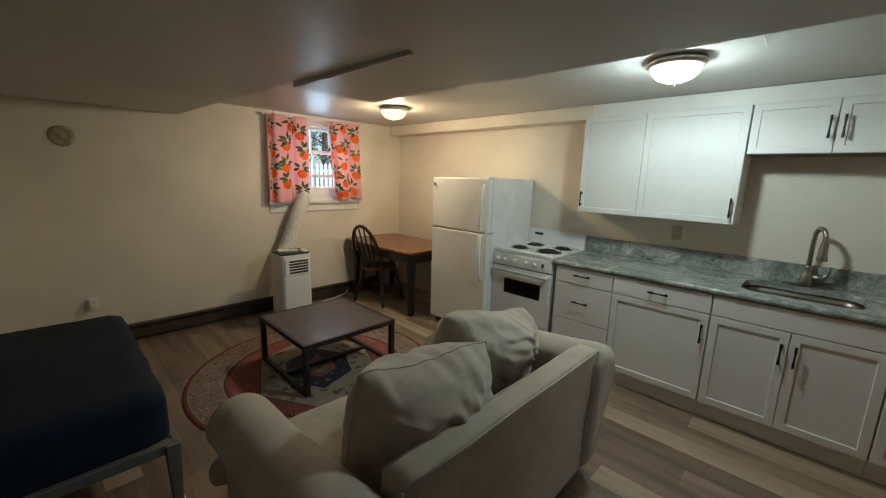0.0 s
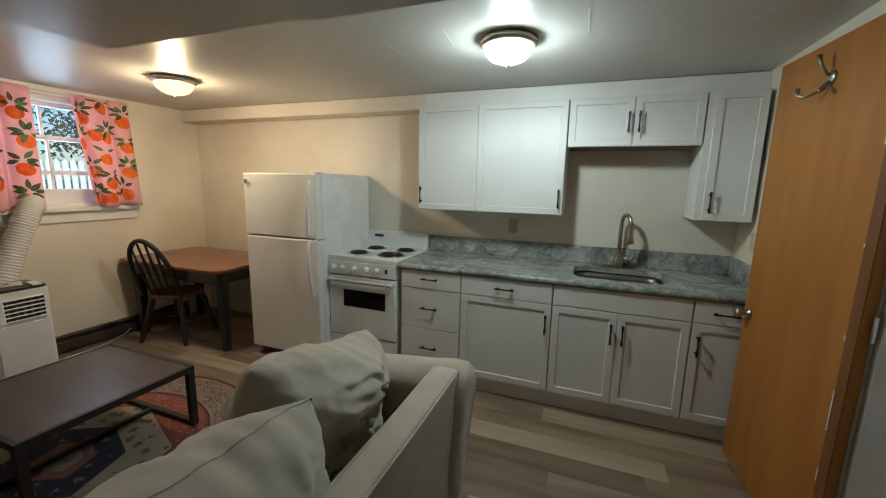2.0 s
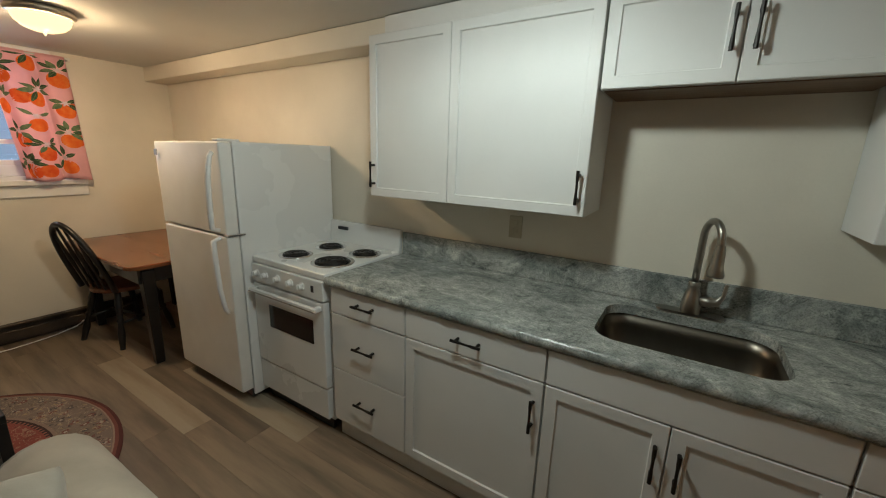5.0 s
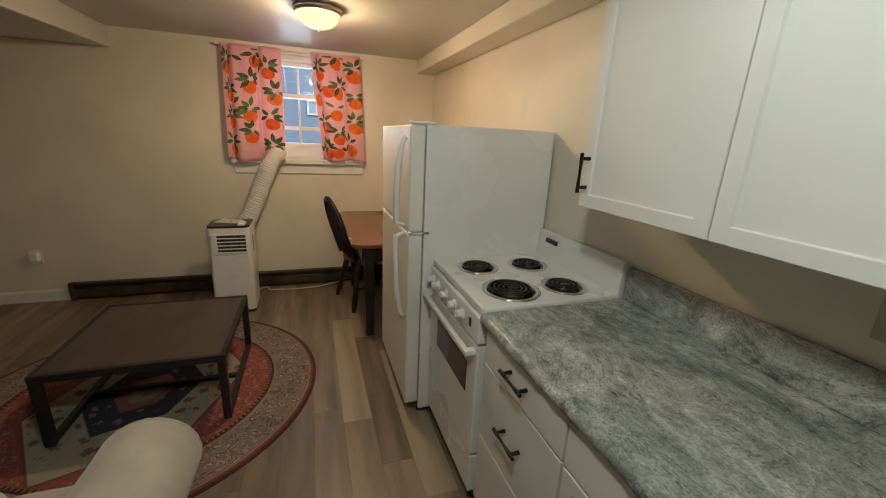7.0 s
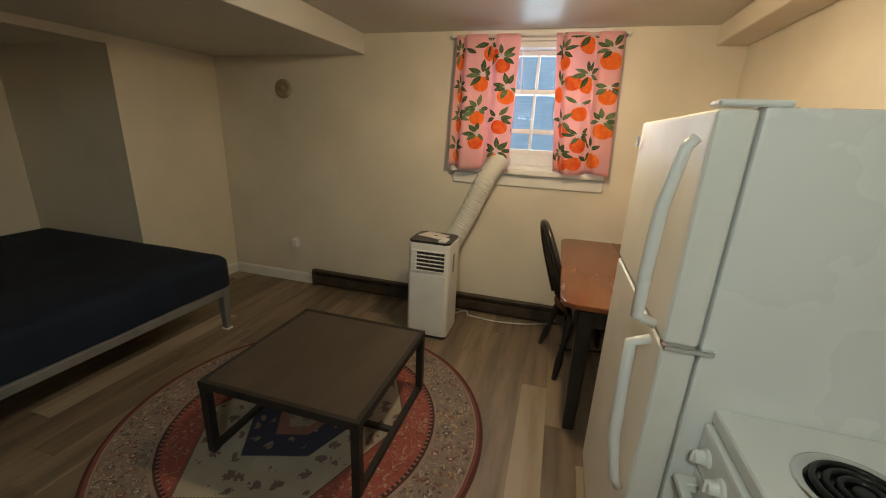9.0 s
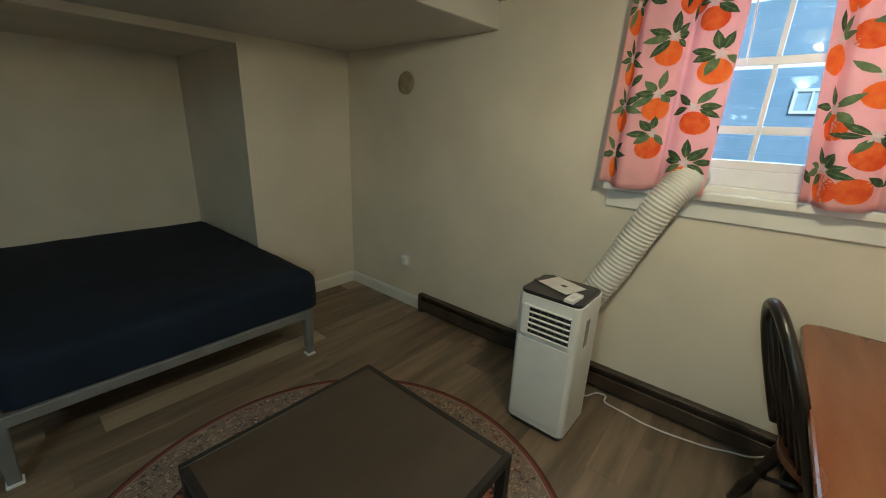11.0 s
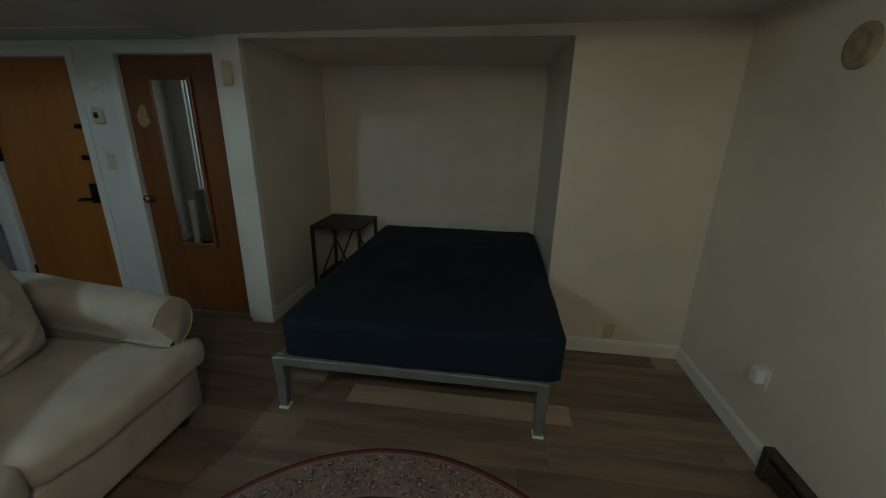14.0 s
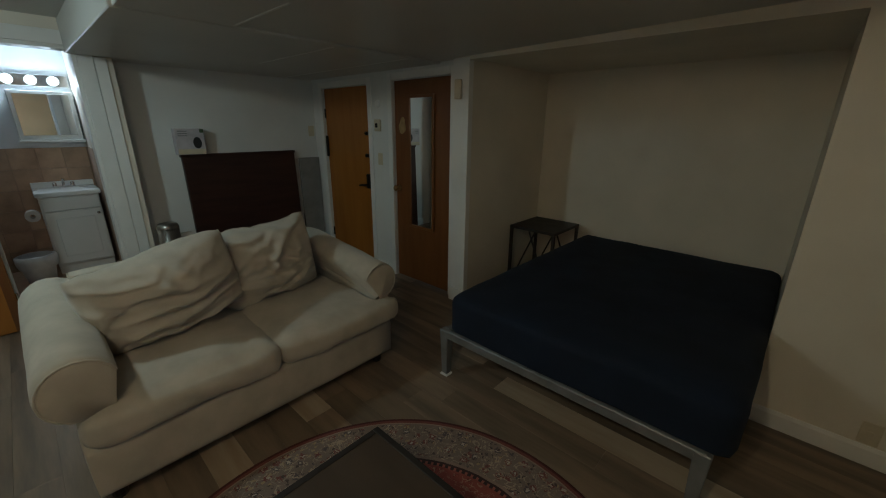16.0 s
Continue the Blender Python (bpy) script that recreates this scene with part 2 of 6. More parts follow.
for key, value in (("Base Color", (0.82, 0.84, 0.84, 1)), ("Metallic", 1.0), ("Roughness", 0.015)):
    MIRROR.node_tree.nodes["Principled BSDF"].inputs[key].default_value = value
WHITEWALL = material("white_wall_paint", (0.72, 0.725, 0.705), 0.42, vary=0.05, scale=1.6, fine=110, bump=0.06)
PAPER = material("white_paper", (0.72, 0.70, 0.66), 0.8, vary=0.06, scale=20, bump=0.01)
DARKTOP = material("black_plastic_top", (0.03, 0.03, 0.033), 0.35, vary=0.1, scale=10, bump=0.01)
BAG = material("white_bin_liner", (0.66, 0.68, 0.70), 0.35, vary=0.1, scale=10, bump=0.05)
LIGHTPLANK = material("pale_vinyl_plank", (0.40, 0.325, 0.235), 0.40, vary=0.15, scale=2.2, fine=20, bump=0.02, stretch=(0.7, 6, 1), tint=(0.30, 0.225, 0.152), random_tone=0.10)

# ---- building blocks ----


def mesh_object(name, bm, mat, parent=None, label="", smooth=False):
    me = bpy.data.meshes.new(name)
    bmesh.ops.recalc_face_normals(bm, faces=bm.faces)
    if smooth:
        for f in bm.faces:
            f.smooth = True
    bm.to_mesh(me)
    bm.free()
    for m in (mat if isinstance(mat, (list, tuple)) else [mat]):
        me.materials.append(m)
    ob = new(name, me)
    if parent:
        ob.parent = parent
    return tagged(ob, label)


def part(name, bm, mat, parent, label="", smooth=False):
    return mesh_object(name, bm, mat, parent, label, smooth)


def thing(name, loc, label, category, group="", turn=0, kind=""):
    ob = new(name)
    ob.empty_display_size = 0.1
    ob.matrix_world = pose(*loc, 0, 0, turn)
    return tagged(ob, label, category, group, kind)


def add_box(bm, x0, x1, y0, y1, z0, z1, bevel=0.0, seg=1):
    r = bmesh.ops.create_cube(bm, size=1)
    vs = r["verts"]
    for v in vs:
        v.co = Vector((x0 + (v.co.x + 0.5) * (x1 - x0), y0 + (v.co.y + 0.5) * (y1 - y0), z0 + (v.co.z + 0.5) * (z1 - z0)))
    if bevel:
        es = {e for v in vs for e in v.link_edges}
        bmesh.ops.bevel(bm, geom=list(es), offset=bevel, segments=seg, affect="EDGES", profile=0.6)
    return vs


def box(x0, x1, y0, y1, z0, z1, bevel=0.0, seg=1):
    bm = bmesh.new()
    add_box(bm, x0, x1, y0, y1, z0, z1, bevel, seg)
    return bm


def add_rod(bm, a, b, r0, r1=None, seg=10):
    a, b = Vector(a), Vector(b)
    d = b - a
    m = Matrix.Translation((a + b) / 2) @ d.to_track_quat("Z", "Y").to_matrix().to_4x4()
    bmesh.ops.create_cone(bm, cap_ends=True, segments=seg, radius1=r0, radius2=r0 if r1 is None else r1, depth=d.length, matrix=m)


def rod(a, b, r0, r1=None, seg=10):
    bm = bmesh.new()
    add_rod(bm, a, b, r0, r1, seg)
    return bm


def add_tube(bm, pts, r, seg=8, close=False):
    """A round tube along points; r may be one radius or one for each point."""
    pts = [Vector(p) for p in pts]
    n = len(pts)
    rs = r if isinstance(r, (list, tuple)) else [r] * n
    rings, up = [], None
    for i, p in enumerate(pts):
        d = (pts[(i + 1) % n] - pts[i - 1]) if close else (pts[min(i + 1, n - 1)] - pts[max(i - 1, 0)])
        d.normalize()
        if up is None:
            up = d.orthogonal().normalized()
        up = (up - d * up.dot(d)).normalized()
        side = d.cross(up)
        rings.append([bm.verts.new(p + rs[i] * (math.cos(2 * math.pi * k / seg) * up + math.sin(2 * math.pi * k / seg) * side)) for k in range(seg)])
    for i in range(n if close else n - 1):
        a, b = rings[i], rings[(i + 1) % n]
        for k in range(seg):
            bm.faces.new((a[k], a[(k + 1) % seg], b[(k + 1) % seg], b[k]))
    if not close:
        bm.faces.new(rings[0][::-1]), bm.faces.new(rings[-1])


def tube(pts, r, seg=8, close=False):
    bm = bmesh.new()
    add_tube(bm, pts, r, seg, close)
    return bm


def lathe(profile, seg=24, at=(0, 0, 0)):
    """A turned shape from (radius, height) pairs, about the upright axis."""
    bm = bmesh.new()
    rings = []
    for r, z in profile:
        if r < 1e-5:
            rings.append([bm.verts.new((at[0], at[1], at[2] + z))])
        else:
            rings.append([bm.verts.new((at[0] + r * math.cos(2 * math.pi * k / seg), at[1] + r * math.sin(2 * math.pi * k / seg), at[2] + z)) for k in range(seg)])
    for a, b in zip(rings, rings[1:]):
        for k in range(seg):
            p, q = (a[k % len(a)], a[(k + 1) % len(a)]), (b[k % len(b)], b[(k + 1) % len(b)])
            f = [p[0]] + ([p[1]] if p[1] is not p[0] else []) + ([q[1]] if q[1] is not q[0] else []) + [q[0]]
            if len(f) > 2:
                bm.faces.new(f)
    return bm


def prism(outline, z0, z1, bevel=0.0):
    bm = bmesh.new()
    lo = [bm.verts.new((x, y, z0)) for x, y in outline]
    hi = [bm.verts.new((x, y, z1)) for x, y in outline]
    bm.faces.new(lo[::-1]), bm.faces.new(hi)
    n = len(outline)
    for i in range(n):
        bm.faces.new((lo[i], lo[(i + 1) % n], hi[(i + 1) % n], hi[i]))
    if bevel:
        es = [e for e in bm.edges if abs(e.verts[0].co.z - e.verts[1].co.z) < 1e-6]
        bmesh.ops.bevel(bm, geom=es, offset=bevel, segments=2, affect="EDGES", profile=0.6)
    return bm


def rounded(x0, x1, y0, y1, r, seg=5):
    pts = []
    for cx, cy, a0 in ((x1 - r, y1 - r, 0), (x0 + r, y1 - r, 90), (x0 + r, y0 + r, 180), (x1 - r, y0 + r, 270)):
        for k in range(seg + 1):
            a = radians(a0 + 90 * k / seg)
            pts.append((cx + r * math.cos(a), cy + r * math.sin(a)))
    return pts


def soft_block(x0, x1, y0, y1, z0, z1, r, puff=0.0, rumple=0.0, cuts=8, seed=0):
    """A padded block: rounded edges, bulging faces and uneven cloth."""
    bm = bmesh.new()
    bmesh.ops.create_cube(bm, size=2)
    bmesh.ops.subdivide_edges(bm, edges=bm.edges[:], cuts=cuts, use_grid_fill=True)
    c = Vector(((x0 + x1) / 2, (y0 + y1) / 2, (z0 + z1) / 2))
    h = Vector(((x1 - x0) / 2, (y1 - y0) / 2, (z1 - z0) / 2))
    for v in bm.verts:
        u = v.co.copy()
        p = Vector((u.x * h.x, u.y * h.y, u.z * h.z))
        q = Vector([max(min(p[i], h[i] - r), -h[i] + r) for i in range(3)])
        d = p - q
        if d.length > 1e-9:
            p = q + d.normalized() * r
        bulge = (1 - u.x ** 2) * (1 - u.y ** 2) + (1 - u.x ** 2) * (1 - u.z ** 2) + (1 - u.y ** 2) * (1 - u.z ** 2)
        nrm = Vector((u.x if abs(u.x) > 0.99 else 0, u.y if abs(u.y) > 0.99 else 0, u.z if abs(u.z) > 0.99 else 0))
        p += nrm * puff * min(bulge, 1)
        w = c + p
        if rumple:
            p += Vector((u.x, u.y, u.z)).normalized() * rumple * (noise.noise(w * 5 + Vector((seed, 0, 0))) + 0.6 * noise.noise(w * 12 + Vector((seed, 5, 0))))
        v.co = c + p
    return bm


def pillow(w, h, d, seed=0, crease=0.02, res=22, corner=0.06, full=0.6):
    """A loose stuffed cushion standing in the x-z plane, thick along y, with pinched corners."""
    bm = bmesh.new()
    grids = []
    for side in (1, -1):
        g = []
        for i in range(res + 1):
            row = []
            for j in range(res + 1):
                u, v = 2 * i / res - 1, 2 * j / res - 1
                edge = max((1 - abs(u) ** 2.4), 0) * max((1 - abs(v) ** 2.4), 0)
                t = d / 2 * edge ** full
                pull = 1 - 0.08 * (1 - abs(v) ** 3) * abs(u) ** 3 - 0.08 * (1 - abs(u) ** 3) * abs(v) ** 3
                q = Vector((u * 1.2 + seed, v * 1.2, side * 1.7))
                wave = noise.noise(q)
                bend = noise.noise(q * 1.6 + Vector((4, 1, 0)))
                ridge = math.exp(-(6 * noise.noise(Vector((u * 0.9 + v * 0.7 + 0.6 * bend + seed, v * 1.8 - u * 0.4, side * 3 + seed)))) ** 2)
                small = math.exp(-(7 * noise.noise(Vector((u * 2.6 - v * 1.3 + bend + seed, v * 2.4 + u, side + 4)))) ** 2)
                long = math.exp(-(5 * noise.noise(Vector((u * 0.9 + seed, v * 3.4 + 1.3 * bend + 0.9 * u, side * 5 + seed)))) ** 2)
                fold = crease * (0.8 * wave + 0.75 * ridge + 0.30 * small + 0.6 * long - 0.33) * edge ** 0.5
                pull *= 1 - corner * (u * v) ** 4
                sag = 0.024 * noise.noise(Vector((u * 1.7, seed, v * 0.5))) + 0.010 * noise.noise(Vector((u * 5.5, seed + 3, v)))
                row.append(bm.verts.new((u * w / 2 * pull, side * (t + fold) + 0.016 * noise.noise(Vector((u * 2.3 + seed, v * 2.3, 0))), v * h / 2 * pull + sag)))
            g.append(row)
        grids.append(g)
    for s, g in enumerate(grids):
        for i in range(res):
            for j in range(res):
                f = (g[i][j], g[i + 1][j], g[i + 1][j + 1], g[i][j + 1])
                bm.faces.new(f if s == 0 else f[::-1])
    g = grids[0]
    rim = [g[i][0] for i in range(res)] + [g[res][j] for j in range(res)] + [g[res - i][res] for i in range(res)] + [g[0][res - j] for j in range(res)]
    rim = [(v.co.x * 1.002, v.co.y, v.co.z * 1.002) for v in rim]
    bmesh.ops.remove_doubles(bm, verts=bm.verts, dist=0.0015)
    for _ in range(2):
        bmesh.ops.smooth_vert(bm, verts=[v for v in bm.verts if abs(v.co.y) > 0.012], factor=0.5, use_axis_x=True, use_axis_y=True, use_axis_z=True)
    return bm, rim


def structure(name, bm, mat, label="", smooth=False):
    return tagged(mesh_object(name, bm, mat, None, label, smooth), "", "", "", "structure")


def pull_handle(parent, x, y, z, length, upright):
    """A black bar pull on two posts, standing off a front that faces -y."""
    a = (0, 0, 1) if upright else (1, 0, 0)
    ax = Vector(a)
    c = Vector((x, y - 0.032, z))
    bm = tube([c - ax * length / 2, c - ax * length * 0.3, c - ax * length * 0.12, c + ax * length * 0.12, c + ax * length * 0.3, c + ax * length / 2],
              [0.0065, 0.0065, 0.0048, 0.0048, 0.0065, 0.0065], 8)
    for s in (-1, 1):
        f = c + ax * s * length * 0.36
        add_rod(bm, f, f + Vector((0, 0.032, 0)), 0.0052, 0.0068, 8)
    return part("handle", bm, BLACK, parent, "black bar pull")


def shaker(name, parent, x0, x1, y, z0, z1, rail=0.06, thick=0.019):
    """A shaker door or drawer front on the plane y, facing -y: raised rails round a sunken panel."""
    bm = box(x0, x1, y - thick, y, z0, z1, 0.0025)
    face = min(bm.faces, key=lambda f: f.calc_center_median().y - 0.001 * f.calc_area())
    bmesh.ops.inset_individual(bm, faces=[face], thickness=rail - 0.002)
    bmesh.ops.inset_individual(bm, faces=[face], thickness=0.004)
    for v in face.verts:
        v.co.y += 0.009
    return part(name, bm, CAB, parent)


def slab_front(name, parent, x0, x1, y, z0, z1, thick=0.019):
    return part(name, box(x0, x1, y - thick, y, z0, z1, 0.003, 2), CAB, parent)


# ---- structure ----
WX, NY, SY, AY, EX = -4.28, 3.73, -0.455, -1.60, 0.79
TOP, SOF = 2.205, 2.053


def wall_with_hole(name, axis, at, thick, a0, a1, z1, holes, mat, label):
    """A wall of some thickness with openings through it. axis 'x': the wall stands at x = at and runs along y."""
    bm = bmesh.new()

    def piece(p0, p1, q0, q1):
        if p1 - p0 > 1e-4 and q1 - q0 > 1e-4:
            lo, hi = min(at, at + thick), max(at, at + thick)
            if axis == "x":
                add_box(bm, lo, hi, p0, p1, q0, q1)
            else:
                add_box(bm, p0, p1, lo, hi, q0, q1)
    cur = a0
    for h0, h1, b, t in sorted(holes):
        piece(cur, h0, 0, z1)
        piece(h0, h1, 0, b)
        piece(h0, h1, t, z1)
        cur = h1
    piece(cur, a1, 0, z1)
    return structure(name, bm, mat, label)


wall_with_hole("wall_west", "x", WX, -0.2, -0.42, NY + 0.2, 2.4, [(1.98, 2.94, 1.24, 2.13)], WALL, "cream painted basement wall with a small window")
wall_with_hole("wall_north", "y", NY, 0.2, WX, EX, 2.4, [], WALL, "cream painted wall behind the kitchen")
wall_with_hole("wall_east", "x", EX, 0.13, 1.35, NY + 0.2, 2.4, [(1.56, 2.26, 0, 2.03)], WALL, "cream painted wall with the bathroom opening")
wall_with_hole("wall_return", "y", 1.35, 0.12, EX + 0.13, 2.6, 2.4, [], WALL, "cream painted wall beside the bathroom")
wall_with_hole("wall_east_entry", "x", 1.02, 0.13, SY - 0.12, 1.35, 2.4, [], WHITEWALL, "white painted wall beside the entrance")
wall_with_hole("wall_south", "y", SY, -0.12, -1.22, 1.02, 2.4, [(-1.12, -0.39, 0, 1.895), (-0.02, 0.81, 0, 1.88)], WHITEWALL, "white painted wall with two doors")
wall_with_hole("wall_alcove_right", "x", -1.34, 0.12, AY, SY + 0.055, 2.4, [], WALL, "cream painted alcove side")
wall_with_hole("wall_alcove_left", "x", -3.375, -0.12, AY, -0.52, 2.4, [], WALL, "cream painted alcove side")
wall_with_hole("wall_alcove_back", "y", AY, -0.12, -3.5, -1.2, 2.4, [], WALL, "cream painted alcove back")
wall_with_hole("wall_south_corner", "y", -0.40, -0.12, WX, -3.375, 2.4, [], WALL, "cream painted wall beside the alcove")
structure("alcove_header", box(-3.375, -1.34, -0.52, -0.40, 1.972, 2.4), WALL, "cream painted header over the bed alcove")
structure("alcove_ceiling", box(-3.375, -1.34, AY, -0.52, 1.982, 2.07), WALL, "cream painted alcove ceiling")
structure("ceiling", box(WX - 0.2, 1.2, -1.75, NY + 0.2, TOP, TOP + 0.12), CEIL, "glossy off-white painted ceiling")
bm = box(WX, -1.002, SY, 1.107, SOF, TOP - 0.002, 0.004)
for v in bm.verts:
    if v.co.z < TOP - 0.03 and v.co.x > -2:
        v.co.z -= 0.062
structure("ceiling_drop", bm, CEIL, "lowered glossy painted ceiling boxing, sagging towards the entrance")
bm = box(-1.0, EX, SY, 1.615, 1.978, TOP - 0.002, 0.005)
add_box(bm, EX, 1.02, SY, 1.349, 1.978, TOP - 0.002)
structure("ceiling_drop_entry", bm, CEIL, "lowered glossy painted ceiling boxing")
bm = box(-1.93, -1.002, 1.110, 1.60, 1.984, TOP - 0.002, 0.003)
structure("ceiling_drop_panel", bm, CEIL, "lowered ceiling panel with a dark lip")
# thin white strips just below the lowered ceiling
bm = bmesh.new()
for x0, x1, y in ((-0.95, 0.15, 0.49), (-0.98, 0.95, -0.12)):
    add_box(bm, x0, x1, y, y + 0.012, 1.9745, 1.979)
add_box(bm, -1.62, -1.03, 1.113, 1.124, 1.9805, 1.985)
structure("ceiling_pale_strip", bm, TRIM, "thin pale strips under the lowered ceiling")
structure("kitchen_soffit", box(WX, EX, 3.55, NY, 2.085, TOP - 0.002, 0.005), WALL, "cream painted pipe boxing above the cabinets")
bm = bmesh.new()
for x0, y0, x1, y1 in ((-1.194, 2.37, -1.186, 2.68), (-0.22, 2.34, -0.224, 2.60), (-0.85, 2.36, -0.88, 2.61), (0.41, 2.66, 0.46, 2.55)):
    d = Vector((x1 - x0, y1 - y0, 0)).normalized() * 0.5
    s = Vector((-d.y, d.x, 0)) * 0.006
    a, b = Vector((x0, y0, TOP - 0.002)), Vector((x1, y1, TOP - 0.002))
    bm.faces.new([bm.verts.new(p) for p in (a + s, b + s, b - s, a - s)])
structure("ceiling_seam", bm, TRIM, "pale ceiling panel joints")

# bathroom shell
structure("bathroom_wall_back", box(2.50, 2.62, 1.35, 3.2, 0, 2.4), BATHWALL, "white painted bathroom wall")
structure("bathroom_wall_side", box(EX + 0.13, 2.50, 3.08, 3.2, 0, 2.4), BATHWALL, "white painted bathroom wall")
structure("bathroom_ceiling", box(1.2, 2.62, 1.3, 3.2, 2.2, 2.3), BATHWALL, "white bathroom ceiling")
structure("bathroom_floor", box(EX + 0.10, 2.62, 1.35, 3.2, -0.1, 0.0), TILE, "beige bathroom floor")
bt = structure("bathroom_tiling", box(2.492, 2.50, 1.47, 3.08, 0, 1.245), GROUT, "beige wall tiles up to shoulder height")
bt2 = structure("bathroom_tiling_side", box(EX + 0.13, 2.492, 3.072, 3.08, 0, 1.245), GROUT, "beige wall tiles up to shoulder height")
structure("bathroom_tiling_near", box(EX + 0.13, 2.492, 1.47, 1.478, 0, 1.245), GROUT, "beige wall tiles")
tile_me = None
for i in range(8):
    for j in range(6):
        y0, z0 = 1.48 + i * 0.2, 0.004 + j * 0.207
        if y0 + 0.196 > 3.08:
            continue
        if tile_me is None:
            o = part("tile", box(0, 0.008, 0, 0.196, 0, 0.202, 0.002), TILE, bt)
            tile_me = o.data
        else:
            o = new("tile", tile_me)
            o.parent = bt
        o.location = (2.486, y0, z0)
tile_me = None
for i in range(7):
    for j in range(6):
        if tile_me is None:
            o = part("tile", box(0, 0.196, 0, 0.008, 0, 0.202, 0.002), TILE, bt2)
            tile_me = o.data
        else:
            o = new("tile", tile_me)
            o.parent = bt2
        o.location = (0.96 + i * 0.2, 3.066, 0.004 + j * 0.207)

# outdoors
structure("ground", box(-60, -4.48, -50, 50, 0.7, 0.9), EARTH, "earth outside the window")


def casing(name, axis, at, out, a0, a1, z1, w=0.065, t=0.016, mat=TRIM):
    """Door casing on a wall face; out is the sign of the side that it stands proud on."""
    bm = bmesh.new()
    lo, hi = (at, at + t * out) if out > 0 else (at + t * out, at)
    for p0, p1, q0, q1 in ((a0 - w, a0, 0, z1 + w), (a1, a1 + w, 0, z1 + w), (a0, a1, z1, z1 + w)):
        if axis == "x":
            add_box(bm, lo, hi, p0, p1, q0, q1, 0.004)
        else:
            add_box(bm, p0, p1, lo, hi, q0, q1, 0.004)
    return structure(name, bm, mat, "white painted door casing")


casing("trim_bathroom", "x", EX, -1, 1.56, 2.26, 2.03, 0.095)
bm = bmesh.new()
add_box(bm, EX - 0.004, EX + 0.134, 1.56, 1.585, 0, 2.03, 0.002)
add_box(bm, EX - 0.004, EX + 0.134, 2.235, 2.26, 0, 2.03, 0.002)
add_box(bm, EX - 0.004, EX + 0.134, 1.585, 2.235, 2.005, 2.03, 0.002)
structure("jamb_bathroom", bm, TRIM, "white painted door lining")
structure("trim_bathroom_side", box(EX - 0.013, EX - 0.001, 1.388, 1.4625, 0.0, 1.974, 0.003), TRIM, "white painted board beside the bathroom casing")
casing("trim_closet_door", "y", SY, 1, -1.12, -0.39, 1.895, 0.06)
casing("trim_entrance_door", "y", SY, 1, -0.02, 0.81, 1.88, 0.06)
bm = bmesh.new()
add_box(bm, -1.345, -1.185, SY + 0.004, SY + 0.06, 0.0, 1.99, 0.003)
add_box(bm, -1.352, -1.178, SY + 0.004, SY + 0.072, 0.0, 0.13, 0.004)
structure("trim_alcove", bm, TRIM, "white painted corner board")


def baseboard(name, p, q, h=0.10, t=0.014):
    """A moulded skirting along a wall from p to q; its thickness goes to the left of the way."""
    d = Vector((q[0] - p[0], q[1] - p[1], 0))
    n = Vector((-d.y, d.x, 0)).normalized()
    bm = bmesh.new()
    prof = ((0, 0), (t, 0), (t, h * 0.82), (t * 0.45, h), (0, h))
    rows = [[bm.verts.new(Vector((e[0], e[1], 0)) + n * u + Vector((0, 0, v))) for u, v in prof] for e in (p, q)]
    for i in range(5):
        bm.faces.new((rows[0][i], rows[0][(i + 1) % 5], rows[1][(i + 1) % 5], rows[1][i]))
    bm.faces.new(rows[0]), bm.faces.new(rows[1][::-1])
    return structure(name, bm, TRIM, "white painted baseboard")


baseboard("baseboard_west", (WX, 0.54), (WX, -0.40))
baseboard("baseboard_south_corner", (WX + 0.014, -0.40), (-3.375, -0.40))
baseboard("baseboard_alcove_right", (-1.34, AY), (-1.34, -0.40))
baseboard("baseboard_alcove_back", (-3.375, AY), (-1.354, AY))
baseboard("baseboard_alcove_left", (-3.375, -0.40), (-3.375, AY + 0.014))
baseboard("baseboard_south", (-0.33, SY), (-0.08, SY))
baseboard("baseboard_east", (1.02, SY), (1.02, 1.35))

# ---- doors ----
door = thing("door_1", (-0.755, SY - 0.02, 0.0), "closed red-brown varnished oak door with a long mirror", "door", kind="structure")
part("leaf", box(-0.360, 0.360, -0.04, -0.002, 0.008, 1.888, 0.003), REDOAK, door)
mf = bmesh.new()
for x0, x1, z0, z1 in ((-0.165, -0.14, 0.56, 1.76), (0.14, 0.165, 0.56, 1.76), (-0.14, 0.14, 0.56, 0.585), (-0.14, 0.14, 1.735, 1.76)):
    add_box(mf, x0, x1, -0.002, 0.016, z0, z1, 0.004)
bmesh.ops.transform(mf, matrix=pose(0, 0.003, 0, 0, 0, -1.0), verts=mf.verts)
mfo = part("mirror_frame", mf, REDOAK, door, "narrow wooden mirror frame")
mg = box(-0.14, 0.14, -0.001, 0.006, 0.585, 1.735)
bmesh.ops.transform(mg, matrix=pose(0, 0.003, 0, 0, 0, -1.0), verts=mg.verts)
part("mirror_glass", mg, MIRROR, mfo, "silvered mirror glass")
k = lathe([(0.0, 0), (0.026, 0), (0.026, 0.006), (0.012, 0.010), (0.011, 0.03), (0.026, 0.042), (0.029, 0.055), (0.020, 0.066), (0, 0.068)], 18)
bmesh.ops.transform(k, matrix=pose(0.315, -0.001, 0.92, -90), verts=k.verts)
part("knob", k, BRASS, door, "brass knob", True)
